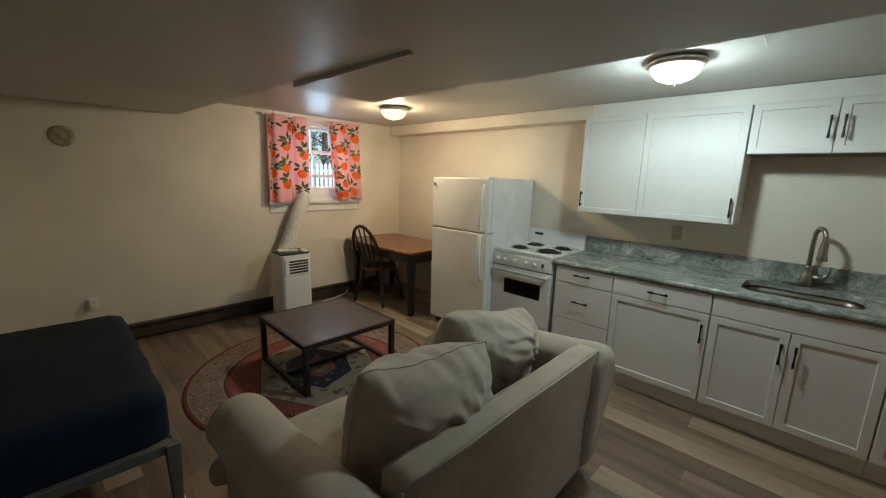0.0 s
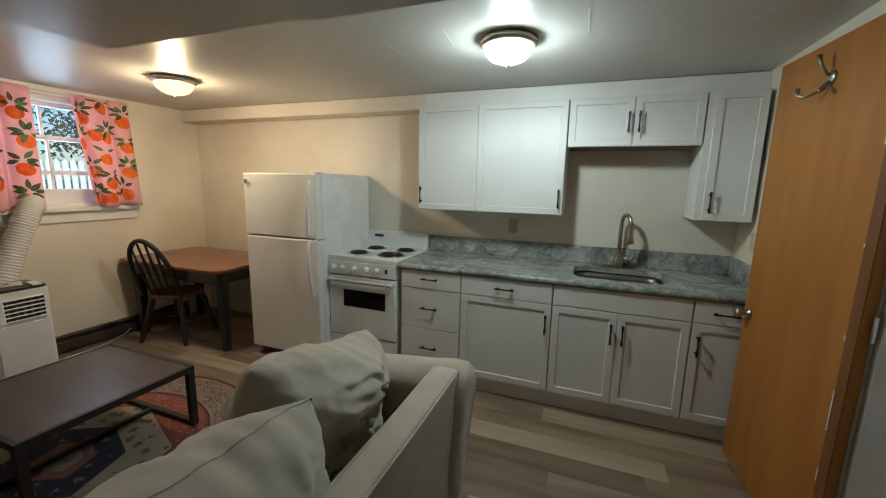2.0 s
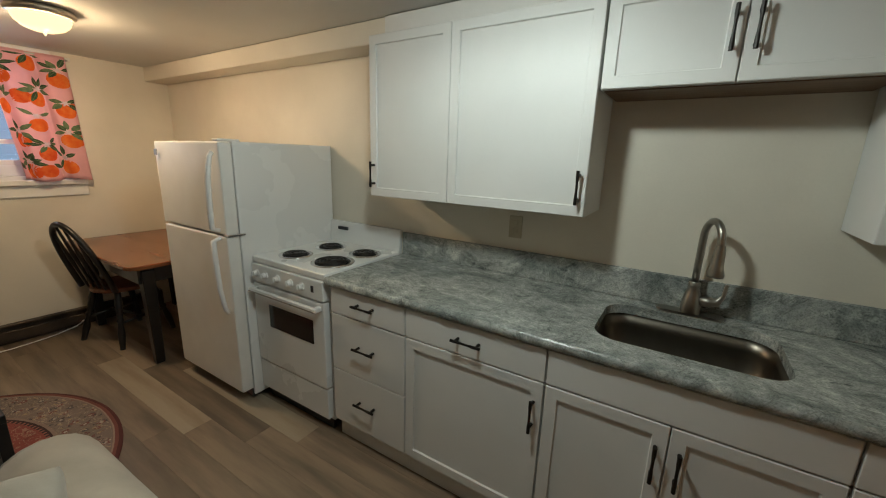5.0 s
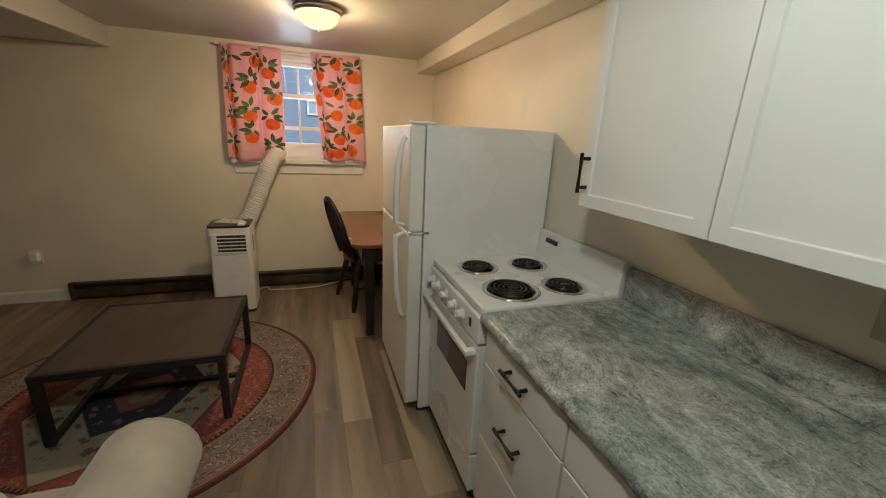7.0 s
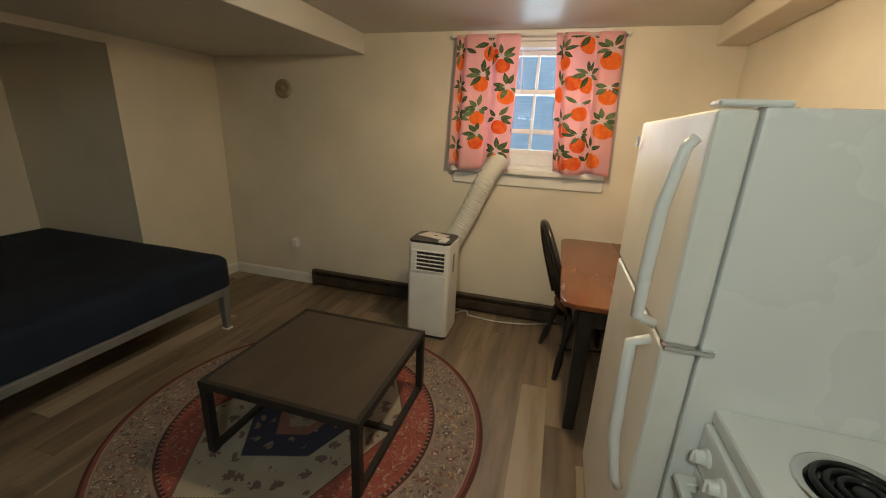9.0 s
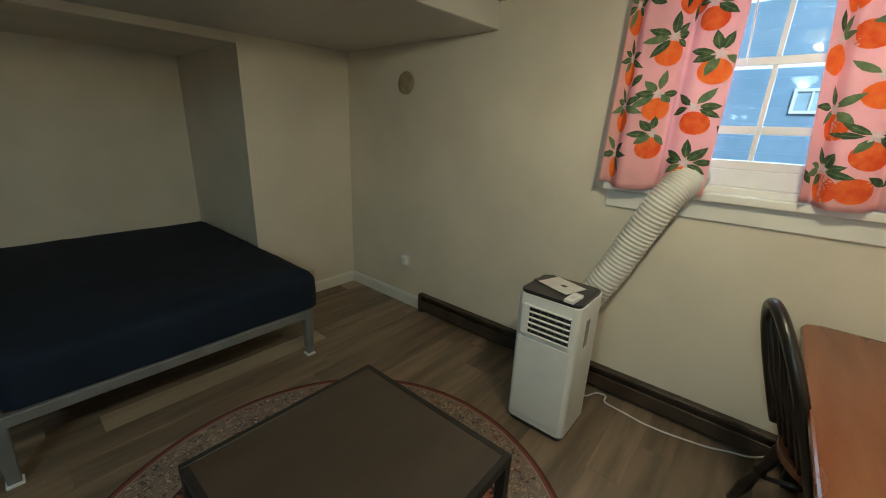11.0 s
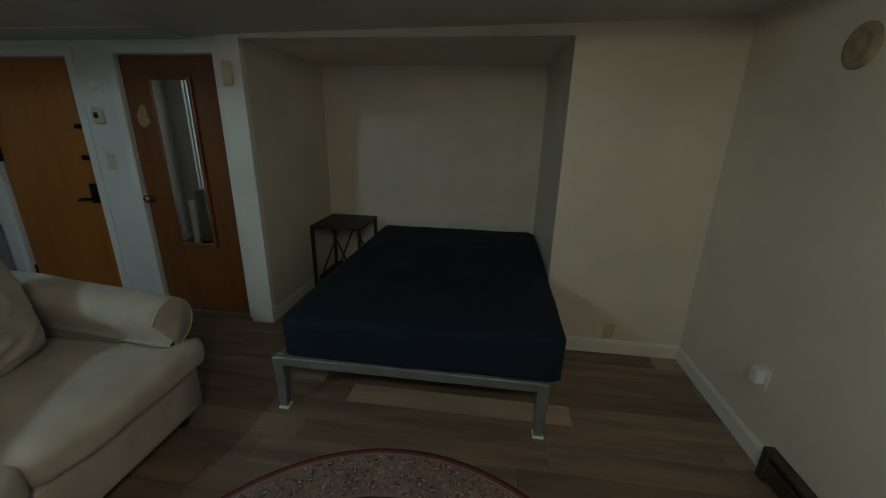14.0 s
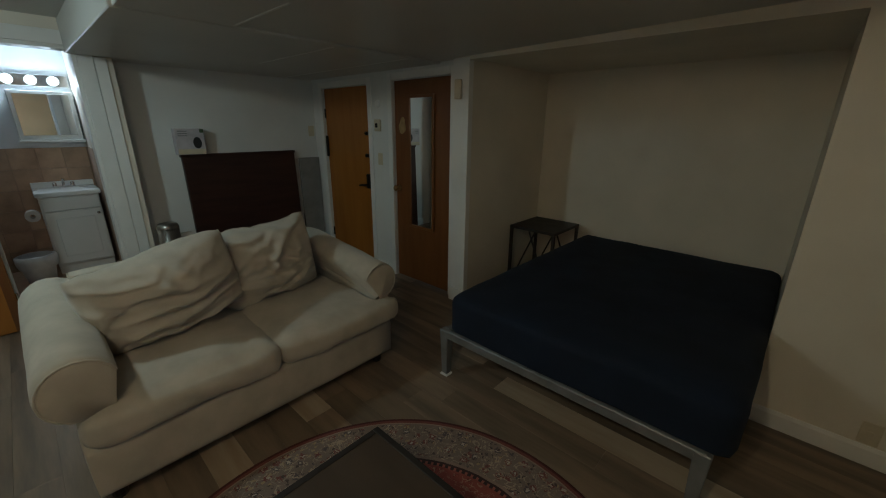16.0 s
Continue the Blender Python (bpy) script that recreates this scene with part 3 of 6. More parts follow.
bm = prism([(0.045 * math.cos(a) * (1 + 0.2 * math.sin(3 * a) + 0.12 * math.cos(5 * a)), 0.075 * math.sin(a) * (1 + 0.12 * math.sin(2 * a))) for a in [i * math.pi / 8 for i in range(16)]], 0, 0.002)
bmesh.ops.transform(bm, matrix=pose(0.255, -0.001, 1.50, -90), verts=bm.verts)
part("peeled_patch", bm, material("bare_pale_wood", (0.42, 0.29, 0.13), 0.7, vary=0.15, scale=20, bump=0.02), door, "pale peeled patch")

door = thing("door_2", (0.395, SY - 0.02, 0.0), "closed orange varnished oak entrance door with locks", "door", kind="structure")
part("leaf", box(-0.412, 0.412, -0.045, -0.002, 0.008, 1.874, 0.003), OAK, door)
for z in (0.25, 1.62):
    part("hinge", rod((0.408, 0.004, z - 0.05), (0.408, 0.004, z + 0.05), 0.009), BLACK, door)
part("closer_bar", box(0.385, 0.405, -0.002, 0.03, 1.15, 1.38, 0.006), BLACK, door, "dark metal bracket")
for z, w in ((1.42, 0.075), (1.20, 0.085)):
    bm = box(-0.41, -0.41 + w, -0.002, 0.022, z - 0.018, z + 0.018, 0.006)
    add_rod(bm, (-0.41 + w * 0.5, 0.02, z), (-0.41 + w * 0.5, 0.045, z), 0.014, 0.011, 10)
    part("deadbolt", bm, BLACK, door, "small metal lock")
bm = box(-0.40, -0.33, -0.002, 0.028, 0.86, 1.01, 0.008)
add_tube(bm, [(-0.365, 0.03, 0.90), (-0.365, 0.06, 0.90), (-0.30, 0.065, 0.895), (-0.26, 0.062, 0.885)], 0.01)
part("keypad_lock", bm, BLACK, door, "black keypad lock with lever")

door = thing("door_3", (EX - 0.020, 2.245, 0.0), "open orange varnished plywood door, worn at the hinge edge", "door", turn=4.6, kind="structure")
part("leaf", box(-0.036, 0.0, 0.004, 0.80, 0.012, 2.10, 0.003), OAK, door)
for z in (0.25, 1.05, 1.87):
    part("hinge", rod((-0.004, -0.004, z - 0.045), (-0.004, -0.004, z + 0.045), 0.008), CHROME, door)
for s in (-1, 1):
    k = lathe([(0.0, 0), (0.028, 0), (0.028, 0.006), (0.012, 0.010), (0.011, 0.03), (0.025, 0.042), (0.027, 0.056), (0.018, 0.066), (0, 0.068)], 18)
    bmesh.ops.transform(k, matrix=pose(-0.037 if s < 0 else 0.001, 0.74, 0.86, 0, 90 * s), verts=k.verts)
    if s < 0:
        part("knob", k, STEEL, door, "satin steel knob", True)
    else:
        k.free()
hook = bmesh.new()
add_tube(hook, [(-0.04, 0.4, 1.96), (-0.055, 0.4, 1.965), (-0.075, 0.405, 2.0), (-0.085, 0.41, 2.04)], [0.006, 0.006, 0.006, 0.009])
add_tube(hook, [(-0.04, 0.4, 1.94), (-0.07, 0.42, 1.90), (-0.10, 0.445, 1.885), (-0.11, 0.47, 1.90), (-0.105, 0.48, 1.925)], [0.006, 0.006, 0.006, 0.006, 0.009])
add_tube(hook, [(-0.04, 0.4, 1.94), (-0.07, 0.38, 1.90), (-0.09, 0.36, 1.895)], [0.006, 0.006, 0.008])
hb_ = lathe([(0, 0), (0.030, 0), (0.029, 0.005), (0.018, 0.010), (0, 0.011)], 20)
bmesh.ops.transform(hb_, matrix=pose(-0.036, 0.40, 1.95, 0, -90), verts=hb_.verts)
part("hook_plate", hb_, STEEL, door, "round satin steel plate", True)
part("veneer_strip", box(-0.0378, -0.0355, 0.006, 0.056, 0.014, 2.098, 0.0005), REDOAK, door, "worn darker strip along the hinge edge")
for z, h, y in ((0.42, 0.05, 0.060), (0.63, 0.16, 0.058), (0.98, 0.022, 0.061), (1.32, 0.012, 0.058), (1.66, 0.03, 0.06)):
    part("chip", box(-0.0384, -0.0358, y - 0.003, y + 0.0025, z, z + h, 0.0004), PAPER, door, "pale chipped spot")
part("coat_hook", hook, STEEL, door, "satin steel double coat hook", True)

# ---- window ----
win = thing("window_1", (WX, 2.46, 1.24), "white double-hung basement window with muntins", "window", kind="structure")
bm = bmesh.new()
for y0, y1, z0, z1 in ((-0.48, -0.44, 0, 0.89), (0.44, 0.48, 0, 0.89), (-0.44, 0.44, 0.85, 0.89), (-0.44, 0.44, 0, 0.03)):
    add_box(bm, -0.20, -0.004, y0, y1, z0, z1, 0.003)
part("window_frame", bm, TRIM, win)
part("window_sill", box(-0.10, 0.055, -0.585, 0.56, -0.036, 0.002, 0.006, 2), TRIM, win)
part("apron", box(0.001, 0.018, -0.57, 0.565, -0.128, -0.038, 0.004), TRIM, win)
bm = bmesh.new()
for y0, y1, z0, z1 in ((-0.57, -0.48, 0.004, 0.93), (0.48, 0.56, 0.004, 0.93), (-0.48, 0.48, 0.89, 0.96)):
    add_box(bm, 0.001, 0.018, y0, y1, z0, z1, 0.004)
part("casing", bm, TRIM, win)
for nm, x, z0, z1 in (("upper_sash", -0.13, 0.545, 0.85), ("lower_sash", -0.08, 0.11, 0.58)):
    bm = bmesh.new()
    for y0, y1, a, b in ((-0.44, -0.40, z0, z1), (0.40, 0.44, z0, z1), (-0.40, 0.40, z0, z0 + 0.04), (-0.40, 0.40, z1 - 0.035, z1)):
        add_box(bm, x - 0.02, x + 0.02, y0, y1, a, b, 0.003)
    add_box(bm, x - 0.012, x + 0.012, -0.008, 0.012, z0 + 0.04, z1 - 0.035, 0.002)
    if nm == "lower_sash":
        add_box(bm, x - 0.009, x + 0.009, -0.40, 0.40, 0.265, 0.30, 0.002)
    sash = part(nm, bm, TRIM, win)
    pane = part("pane", box(x - 0.003, x + 0.003, -0.405, 0.405, z0 + 0.035, z1 - 0.03), PANE, sash)
    pane.visible_shadow = False
part("vent_panel", box(-0.10, -0.06, -0.44, 0.44, 0.03, 0.11, 0.004), PLASTIC, win, "white sliding vent panel")
part("sash_cord", rod((-0.045, -0.10, 0.55), (-0.045, -0.115, 0.85), 0.004), TRIM, win)

nb = thing("neighbour_house", (-7.6, 2.4, 0.9), "blue-grey clapboard house next door", "house")
part("wall", box(-3.3, -0.02, -6, 1.15, 0, 4.6), SIDING, nb)
me = None
for i in range(30):
    if me is None:
        o = part("clapboard", box(-0.02, 0.012, -6, 1.15, 0, 0.15, 0.004), SIDING, nb)
        me = o.data
    else:
        o = new("clapboard", me)
        o.parent = nb
    o.matrix_basis = pose(0, 0, 0.02 + i * 0.15, 0, 5)
wf = bmesh.new()
for y0, y1, z0, z1 in ((0.12, 0.15, 0.86, 1.10), (0.39, 0.42, 0.86, 1.10), (0.15, 0.39, 1.07, 1.10), (0.15, 0.39, 0.86, 0.89), (0.26, 0.28, 0.89, 1.07)):
    add_box(wf, 0.015, 0.05, y0, y1, z0, z1, 0.003)
o = part("window", wf, TRIM, nb, "small white window")
# opaque pane; its pale blue is reflected daylight put into the colour
part("pane", box(0.02, 0.03, 0.15, 0.39, 0.89, 1.07), material("painted_reflection_pane", (0.42, 0.52, 0.62), 0.25, vary=0.15, scale=4, bump=0), o)
part("roof", box(-3.6, 0.35, -6.2, 1.4, 4.6, 4.75), TRIM, nb, "white eaves")

part("corner_board", box(-0.02, 0.03, 1.15, 1.22, 0, 4.6, 0.004), TRIM, nb, "white corner board")
fence = thing("picket_fence", (-9.6, 5.2, 0.9), "white picket fence behind the house next door", "fence")
for i in range(26):
    o = new("picket", me_picket) if i else part("picket", prism([(-0.045, 0), (0.045, 0), (0.045, 0.86), (0, 0.92), (-0.045, 0.86)], 0, 0.02), TRIM, fence)
    me_picket = o.data
    o.parent = fence
    o.matrix_basis = Matrix(((0, 0, 1, 0), (1, 0, 0, -1.55 + i * 0.125), (0, 1, 0, 0), (0, 0, 0, 1)))
for z in (0.22, 0.66):
    part("rail", box(-0.03, -0.002, -1.6, 1.65, z, z + 0.08), TRIM, fence)


def leafy_tree(at, height, spread, seed):
    """A tapered trunk with limbs and a crown of many small leaves in uneven clumps."""
    rnd = random.Random(seed)
    tr = thing("tree", at, "leafy green garden tree behind the fence", "tree")
    bm = tube([(0, 0, -0.1), (0.03, 0.02, height * 0.25), (-0.02, 0.05, height * 0.5), (0.05, 0, height * 0.85)], [0.16, 0.12, 0.09, 0.03], 10)
    tips = []
    for i in range(11):
        a, z = i * 2.4, height * (0.22 + 0.06 * i)
        r = spread * (1.05 - 0.06 * i) * rnd.uniform(0.7, 1.0)
        tip = Vector((r * math.cos(a), r * math.sin(a), z + 0.25 * r))
        add_tube(bm, [(0, 0, z - 0.1), tip * 0.5 + Vector((0, 0, z * 0.5 - 0.02)), tip], [0.05, 0.03, 0.01], 6)
        tips += [tip, tip * 0.6 + Vector((0, 0, z * 0.4)), tip + Vector((rnd.uniform(-0.3, 0.3), rnd.uniform(-0.3, 0.3), -0.35))]
    part("trunk", bm, material("grey_bark", (0.10, 0.08, 0.06), 0.9, vary=0.2, scale=6, bump=0.1), tr)
    bm = bmesh.new()
    for tip in tips:
        size = rnd.uniform(0.25, 0.5)
        for k in range(48):
            c = tip + Vector((rnd.gauss(0, 1), rnd.gauss(0, 1), rnd.gauss(0, 0.8))) * size * 0.55
            u = Vector((rnd.uniform(-1, 1), rnd.uniform(-1, 1), rnd.uniform(-1, 1))).normalized()
            w = u.orthogonal().normalized()
            n_, m_ = u * 0.065, w * 0.03
            bm.faces.new([bm.verts.new(p) for p in (c - n_, c + m_, c + n_, c - m_)])
    part("crown", bm, FOLIAGE, tr)
    return tr


leafy_tree((-11.6, 6.6, 0.9), 3.6, 1.25, 5)

# ---- curtains ----


LEAF2 = material("printed_pale_leaf", (0.10, 0.16, 0.08), 0.85, vary=0.2, scale=40, fine=300, bump=0.02, tint=(0.18, 0.24, 0.12))
ORANGE2 = material("printed_deep_orange", (0.80, 0.11, 0.02), 0.85, vary=0.14, scale=25, fine=300, bump=0.02, tint=(0.90, 0.22, 0.05), through_light=0.3)


def curtain(y0, y1, ytop0, ytop1, z0, z1, seed, label):
    """A short gathered cotton panel on the rod, printed with oranges, leaves and blossom."""
    cur = thing("curtain", (WX + 0.05, (y0 + y1) / 2, z0), label, "curtain", "pair of window curtains")
    rnd = random.Random(seed)
    ph = rnd.random() * 6

    def at(u, v, lift=0.0):
        w = 1 - v
        g_ = u + 0.050 * math.sin(4 * math.pi * u + ph) - 0.050 * math.sin(ph)
        yy = (ytop0 + (ytop1 - ytop0) * g_) * v + (y0 + (y1 - y0) * g_) * w
        fold = (0.012 * math.sin(u * 17 + ph + 1.2 * math.sin(u * 5)) + 0.017 * math.cos(4 * math.pi * u + ph)) * (0.65 + 0.35 * w) + 0.005 * math.sin(u * 37 + 2 * ph + v * 1.5)
        hem = 0.012 * math.sin(u * 9 + ph) * w
        return Vector((0.02 + fold + lift + 0.03 * w * 0.5, yy - (y0 + y1) / 2, (z1 - z0) * v + hem))
    n, m = 90, 30
    bm = bmesh.new()
    g = [[bm.verts.new(at(i / n, j / m)) for j in range(m + 1)] for i in range(n + 1)]
    for i in range(n):
        for j in range(m):
            bm.faces.new((g[i][j], g[i + 1][j], g[i + 1][j + 1], g[i][j + 1]))
    cloth = part("cloth", bm, PINK, cur, "", True)
    sol = cloth.modifiers.new("thickness", "SOLIDIFY")
    sol.thickness, sol.offset = 0.002, -1
    W, H = (y1 - y0) * 1.12, z1 - z0
    bm = bmesh.new()

    def blob(cu, cv, pts, slot, lift):
        """A printed shape of (across, up) offsets in metres, as a fan laid on the cloth."""
        us = [(cu + a / W, cv + b / H) for a, b in pts]
        if any(not (0.005 < u < 0.995 and 0.005 < v < 0.975) for u, v in us):
            us = [(min(max(u, 0.005), 0.995), min(max(v, 0.005), 0.975)) for u, v in us]
        cuv = (sum(u for u, v in us) / len(us), sum(v for u, v in us) / len(us))
        rings = []
        for f in (1.0, 0.75, 0.5, 0.25):
            rings.append([bm.verts.new(at(cuv[0] + (u - cuv[0]) * f, cuv[1] + (v - cuv[1]) * f, lift)) for u, v in us])
        mid = bm.verts.new(at(*cuv, lift))
        k = len(us)
        for r0, r1 in zip(rings, rings[1:]):
            for i in range(k):
                f = bm.faces.new((r0[i], r0[(i + 1) % k], r1[(i + 1) % k], r1[i]))
                f.material_index = slot
        for i in range(k):
            bm.faces.new((rings[-1][i], rings[-1][(i + 1) % k], mid)).material_index = slot

    def leaf(cu, cv, ang, ln, wd, slot, lift):
        ca, sa = math.cos(ang), math.sin(ang)
        out = []
        for t in (0, 0.2, 0.45, 0.7, 0.9, 1.0):
            out.append((t * ln, wd * math.sin(math.pi * t ** 0.85) * 0.5))
        out += [(t * ln, -wd * math.sin(math.pi * t ** 0.85) * 0.5) for t in (0.9, 0.7, 0.45, 0.2)]
        blob(cu, cv, [(a * ca - b * sa, a * sa + b * ca) for a, b in out], slot, lift)
    cols, rows = 3, 4
    for i in range(cols):
        for j in range(rows):
            cu = (i + 0.5 + 0.22 * rnd.uniform(-1, 1)) / cols
            cv = (j + 0.42 + (0.4 if i % 2 else 0) + 0.12 * rnd.uniform(-1, 1)) / (rows + 0.3)
            r = rnd.uniform(0.043, 0.051)
            deep = 4 if rnd.random() < 0.3 else 0
            blob(cu, cv, [(r * math.cos(a), 1.08 * r * math.sin(a)) for a in [q * math.pi / 9 for q in range(18)]], deep, 0.004)
            heart = (cu + rnd.uniform(-0.01, 0.01) / W, cv + (r + 0.022) / H)
            turn_ = rnd.uniform(-0.25, 0.25)
            for a in (-0.55, 0.25, 0.95, 1.75, 2.6, 3.45, 4.1):
                if rnd.random() < 0.18:
                    continue
                a += turn_ + rnd.uniform(-0.22, 0.22)
                off = rnd.uniform(0.006, 0.022)
                hu, hv = min(max(heart[0] + off * math.cos(a) / W, 0.01), 0.99), heart[1] + off * math.sin(a) / H
                ln, wd = rnd.uniform(0.055, 0.092), rnd.uniform(0.025, 0.036)
                leaf(hu, hv, a, ln, wd, 1 if rnd.random() < 0.7 else 3, 0.0055)
                leaf(hu, hv, a, ln * 0.95, 0.0035, 3, 0.0060)
            for q in range(6):
                leaf(heart[0], heart[1], q * 1.047 + turn_, rnd.uniform(0.016, 0.027), 0.010, 2, 0.0066)
            if rnd.random() < 0.22:
                q0, r2 = rnd.choice((-1, 1)), r * 0.9
                blob(min(max(cu + q0 * 1.6 * r / W, 0.06), 0.94), cv + rnd.uniform(-0.03, 0.04), [(r2 * math.cos(a), 1.08 * r2 * math.sin(a)) for a in [q * math.pi / 9 for q in range(18)]], 4, 0.0034)
            if rnd.random() < 0.3:
                leaf(min(max(cu + rnd.choice((-1, 1)) * 0.5 / cols, 0.02), 0.98), cv, rnd.uniform(0, 6.3), 0.07, 0.03, 1, 0.0048)
    part("print", bm, [ORANGE, LEAF, BLOSSOM, LEAF2, ORANGE2], cur, "printed oranges and dark leaves", True)
    return cur


curtain(1.865, 2.33, 1.885, 2.34, 1.235, 2.165, 3, "pink cotton curtain printed with oranges and leaves, above the hose")
curtain(2.655, 3.04, 2.575, 3.005, 1.245, 2.165, 8, "pink cotton curtain printed with oranges and leaves, over the sill")
cr = thing("curtain_rod", (WX + 0.06, 2.44, 2.155), "thin white curtain rod above the window", "curtain rod")
part("rod", rod((0, -0.60, 0), (0, 0.60, 0), 0.006), TRIM, cr)
for y in (-0.59, 0.59):
    part("bracket", box(-0.06, 0.008, y - 0.008, y + 0.008, -0.012, 0.012, 0.003), TRIM, cr)

# ---- ceiling lamps ----


def ceiling_lamp(x, y, shade, label):
    la = thing("ceiling_lamp", (x, y, TOP - 0.001), label, "ceiling lamp", "flush ceiling lamps")
    part("rim", lathe([(0, 0), (0.132, 0), (0.141, -0.010), (0.140, -0.026), (0.130, -0.036), (0.118, -0.038), (0.118, -0.030), (0, -0.030)], 40), BRONZE, la, "brushed bronze rim", True)
    part("shade", lathe([(0.118, -0.034), (0.118, -0.048), (0.109, -0.071), (0.085, -0.094), (0.045, -0.110), (0.0, -0.115)], 40), shade, la, "lit frosted glass bowl", True).visible_shadow = False
    part("finial", lathe([(0.010, -0.113), (0.011, -0.119), (0.005, -0.125), (0.007, -0.131), (0, -0.136)], 14), BRONZE, la, "", True)


ceiling_lamp(-0.59, 2.58, SHADE_K, "flush ceiling lamp with a lit white glass bowl")
ceiling_lamp(-3.02, 2.62, SHADE_W, "flush ceiling lamp with a lit warm glass bowl")

# ---- kitchen ----
FY = 3.10
bx = [-1.44, -0.967, -0.337, 0.455, 0.765]


def base_cabinet(x0, x1, label, top=0.868):
    c = thing("base_cabinet", ((x0 + x1) / 2, FY, 0), label, "cabinet", "base cabinets")
    h = (x1 - x0) / 2
    part("body", box(-h + 0.001, h - 0.001, 0.02, NY - FY - 0.004, 0.10, top, 0.002), CAB, c)
    part("toe_kick", box(-h + 0.001, h - 0.001, 0.045, 0.06, 0.0, 0.102), CAB, c)
    return c, h


c, h = base_cabinet(bx[0], bx[1], "white cabinet with three drawers and black pulls")
for z0, z1 in ((0.737, 0.868), (0.432, 0.731), (0.125, 0.426)):
    d = slab_front("drawer", c, -h + 0.004, h - 0.004, 0.019, z0, z1)
    pull_handle(d, 0, 0, (z0 + z1) / 2 + 0.01, 0.13, False)
c, h = base_cabinet(bx[1], bx[2], "white cabinet with a drawer above a shaker door")
d = slab_front("drawer", c, -h + 0.004, h - 0.004, 0.019, 0.737, 0.868)
pull_handle(d, 0, 0, 0.805, 0.13, False)
d = shaker("door", c, -h + 0.004, h - 0.004, 0.019, 0.125, 0.731)
pull_handle(d, h - 0.035, 0, 0.60, 0.13, True)
c, h = base_cabinet(bx[2], bx[3], "white sink cabinet with two shaker doors", 0.69)
slab_front("false_front", c, -h + 0.004, h - 0.004, 0.019, 0.737, 0.868)
for s in (-1, 1):
    d = shaker("door", c, -h + 0.004 if s < 0 else 0.002, -0.002 if s < 0 else h - 0.004, 0.019, 0.125, 0.731)
    pull_handle(d, s * 0.033, 0, 0.60, 0.13, True)
c, h = base_cabinet(bx[3], bx[4], "narrow white cabinet with a drawer above a door")
d = slab_front("drawer", c, -h + 0.004, h - 0.004, 0.019, 0.737, 0.868)
pull_handle(d, 0, 0, 0.805, 0.13, False)
d = shaker("door", c, -h + 0.004, h - 0.004, 0.019, 0.125, 0.731)
pull_handle(d, -h + 0.035, 0, 0.60, 0.13, True)

# counter with its sink cut-out
SX0, SX1, SY0, SY1 = -0.228, 0.345, 3.215, 3.615
ct = thing("countertop", (-0.345, FY, 0.875), "grey-green granite countertop with a rough edge and upstand", "countertop")
bm = bmesh.new()
ox, oy = -0.345, FY
outer = [(-1.464, 3.094), (0.788, 3.094), (0.788, 3.726), (-1.464, 3.726)]
inner = rounded(SX0, SX1, SY0, SY1, 0.09, 6)
loops = []
for lp in (outer, inner):
    vs = [bm.verts.new((x - ox, y - oy, 0.039)) for x, y in lp]
    loops += [bm.edges.new((vs[i], vs[(i + 1) % len(vs)])) for i in range(len(vs))]
bmesh.ops.triangle_fill(bm, edges=loops, use_beauty=True, use_dissolve=False)
for f in [f for f in bm.faces if SX0 + 0.05 < f.calc_center_median().x + ox < SX1 - 0.05 and SY0 + 0.05 < f.calc_center_median().y + oy < SY1 - 0.05]:
    bm.faces.remove(f)
ext = bmesh.ops.extrude_face_region(bm, geom=bm.faces[:])
for v in [g for g in ext["geom"] if isinstance(g, bmesh.types.BMVert)]:
    v.co.z = 0.0
part("slab", bm, GRANITE, ct)
# the broken front edge of the stone
bm = bmesh.new()
rows = []
for i in range(301):
    x = -1.464 + 2.252 * i / 300
    row = []
    for k, (dy, z) in enumerate(((0.0, 0.0385), (-0.003, 0.0375), (-0.010, 0.030), (-0.013, 0.021), (-0.012, 0.011), (-0.006, 0.002), (0.0, 0.0))):
        q = Vector((x * 22, z * 60, 0))
        chip = 0.005 * noise.noise(q) + 0.0025 * noise.noise(q * 2.1)
        mid = 1.0 if 0 < k < 6 else 0.0
        row.append(bm.verts.new((x - ox, 3.0945 - oy + dy + chip * mid, z + mid * 0.003 * noise.noise(q * 1.7 + Vector((0, 0, 7))))))
    rows.append(row)
for a, b in zip(rows, rows[1:]):
    for k in range(6):
        bm.faces.new((a[k], a[k + 1], b[k + 1], b[k]))
bm.faces.new(rows[0]), bm.faces.new(rows[-1])
part("rough_edge", bm, GRANITE, ct, "chiselled front edge", True)
part("upstand", box(-1.464 - ox, 0.768 - ox, 3.708 - oy, 3.728 - oy, 0.0395, 0.175, 0.003), GRANITE, ct)
part("side_upstand", box(0.769 - ox, 0.788 - ox, 3.10 - oy, 3.728 - oy, 0.0395, 0.175, 0.003), GRANITE, ct)

sk = thing("sink", ((SX0 + SX1) / 2, (SY0 + SY1) / 2, 0.70), "undermounted stainless steel kitchen sink", "sink")
hx, hy = (SX1 - SX0) / 2 + 0.006, (SY1 - SY0) / 2 + 0.006
bm = bmesh.new()
rings = []
for ins, z, r in ((-0.012, 0.172, 0.09), (0, 0.172, 0.09), (0.004, 0.12, 0.09), (0.012, 0.03, 0.085), (0.03, 0.008, 0.075), (0.06, 0.002, 0.06)):
    rings.append([bm.verts.new((x, y, z)) for x, y in rounded(-hx + ins, hx - ins, -hy + ins, hy - ins, r, 6)])
for a, b in zip(rings, rings[1:]):
    for i in range(len(a)):
        bm.faces.new((a[i], a[(i + 1) % len(a)], b[(i + 1) % len(b)], b[i]))
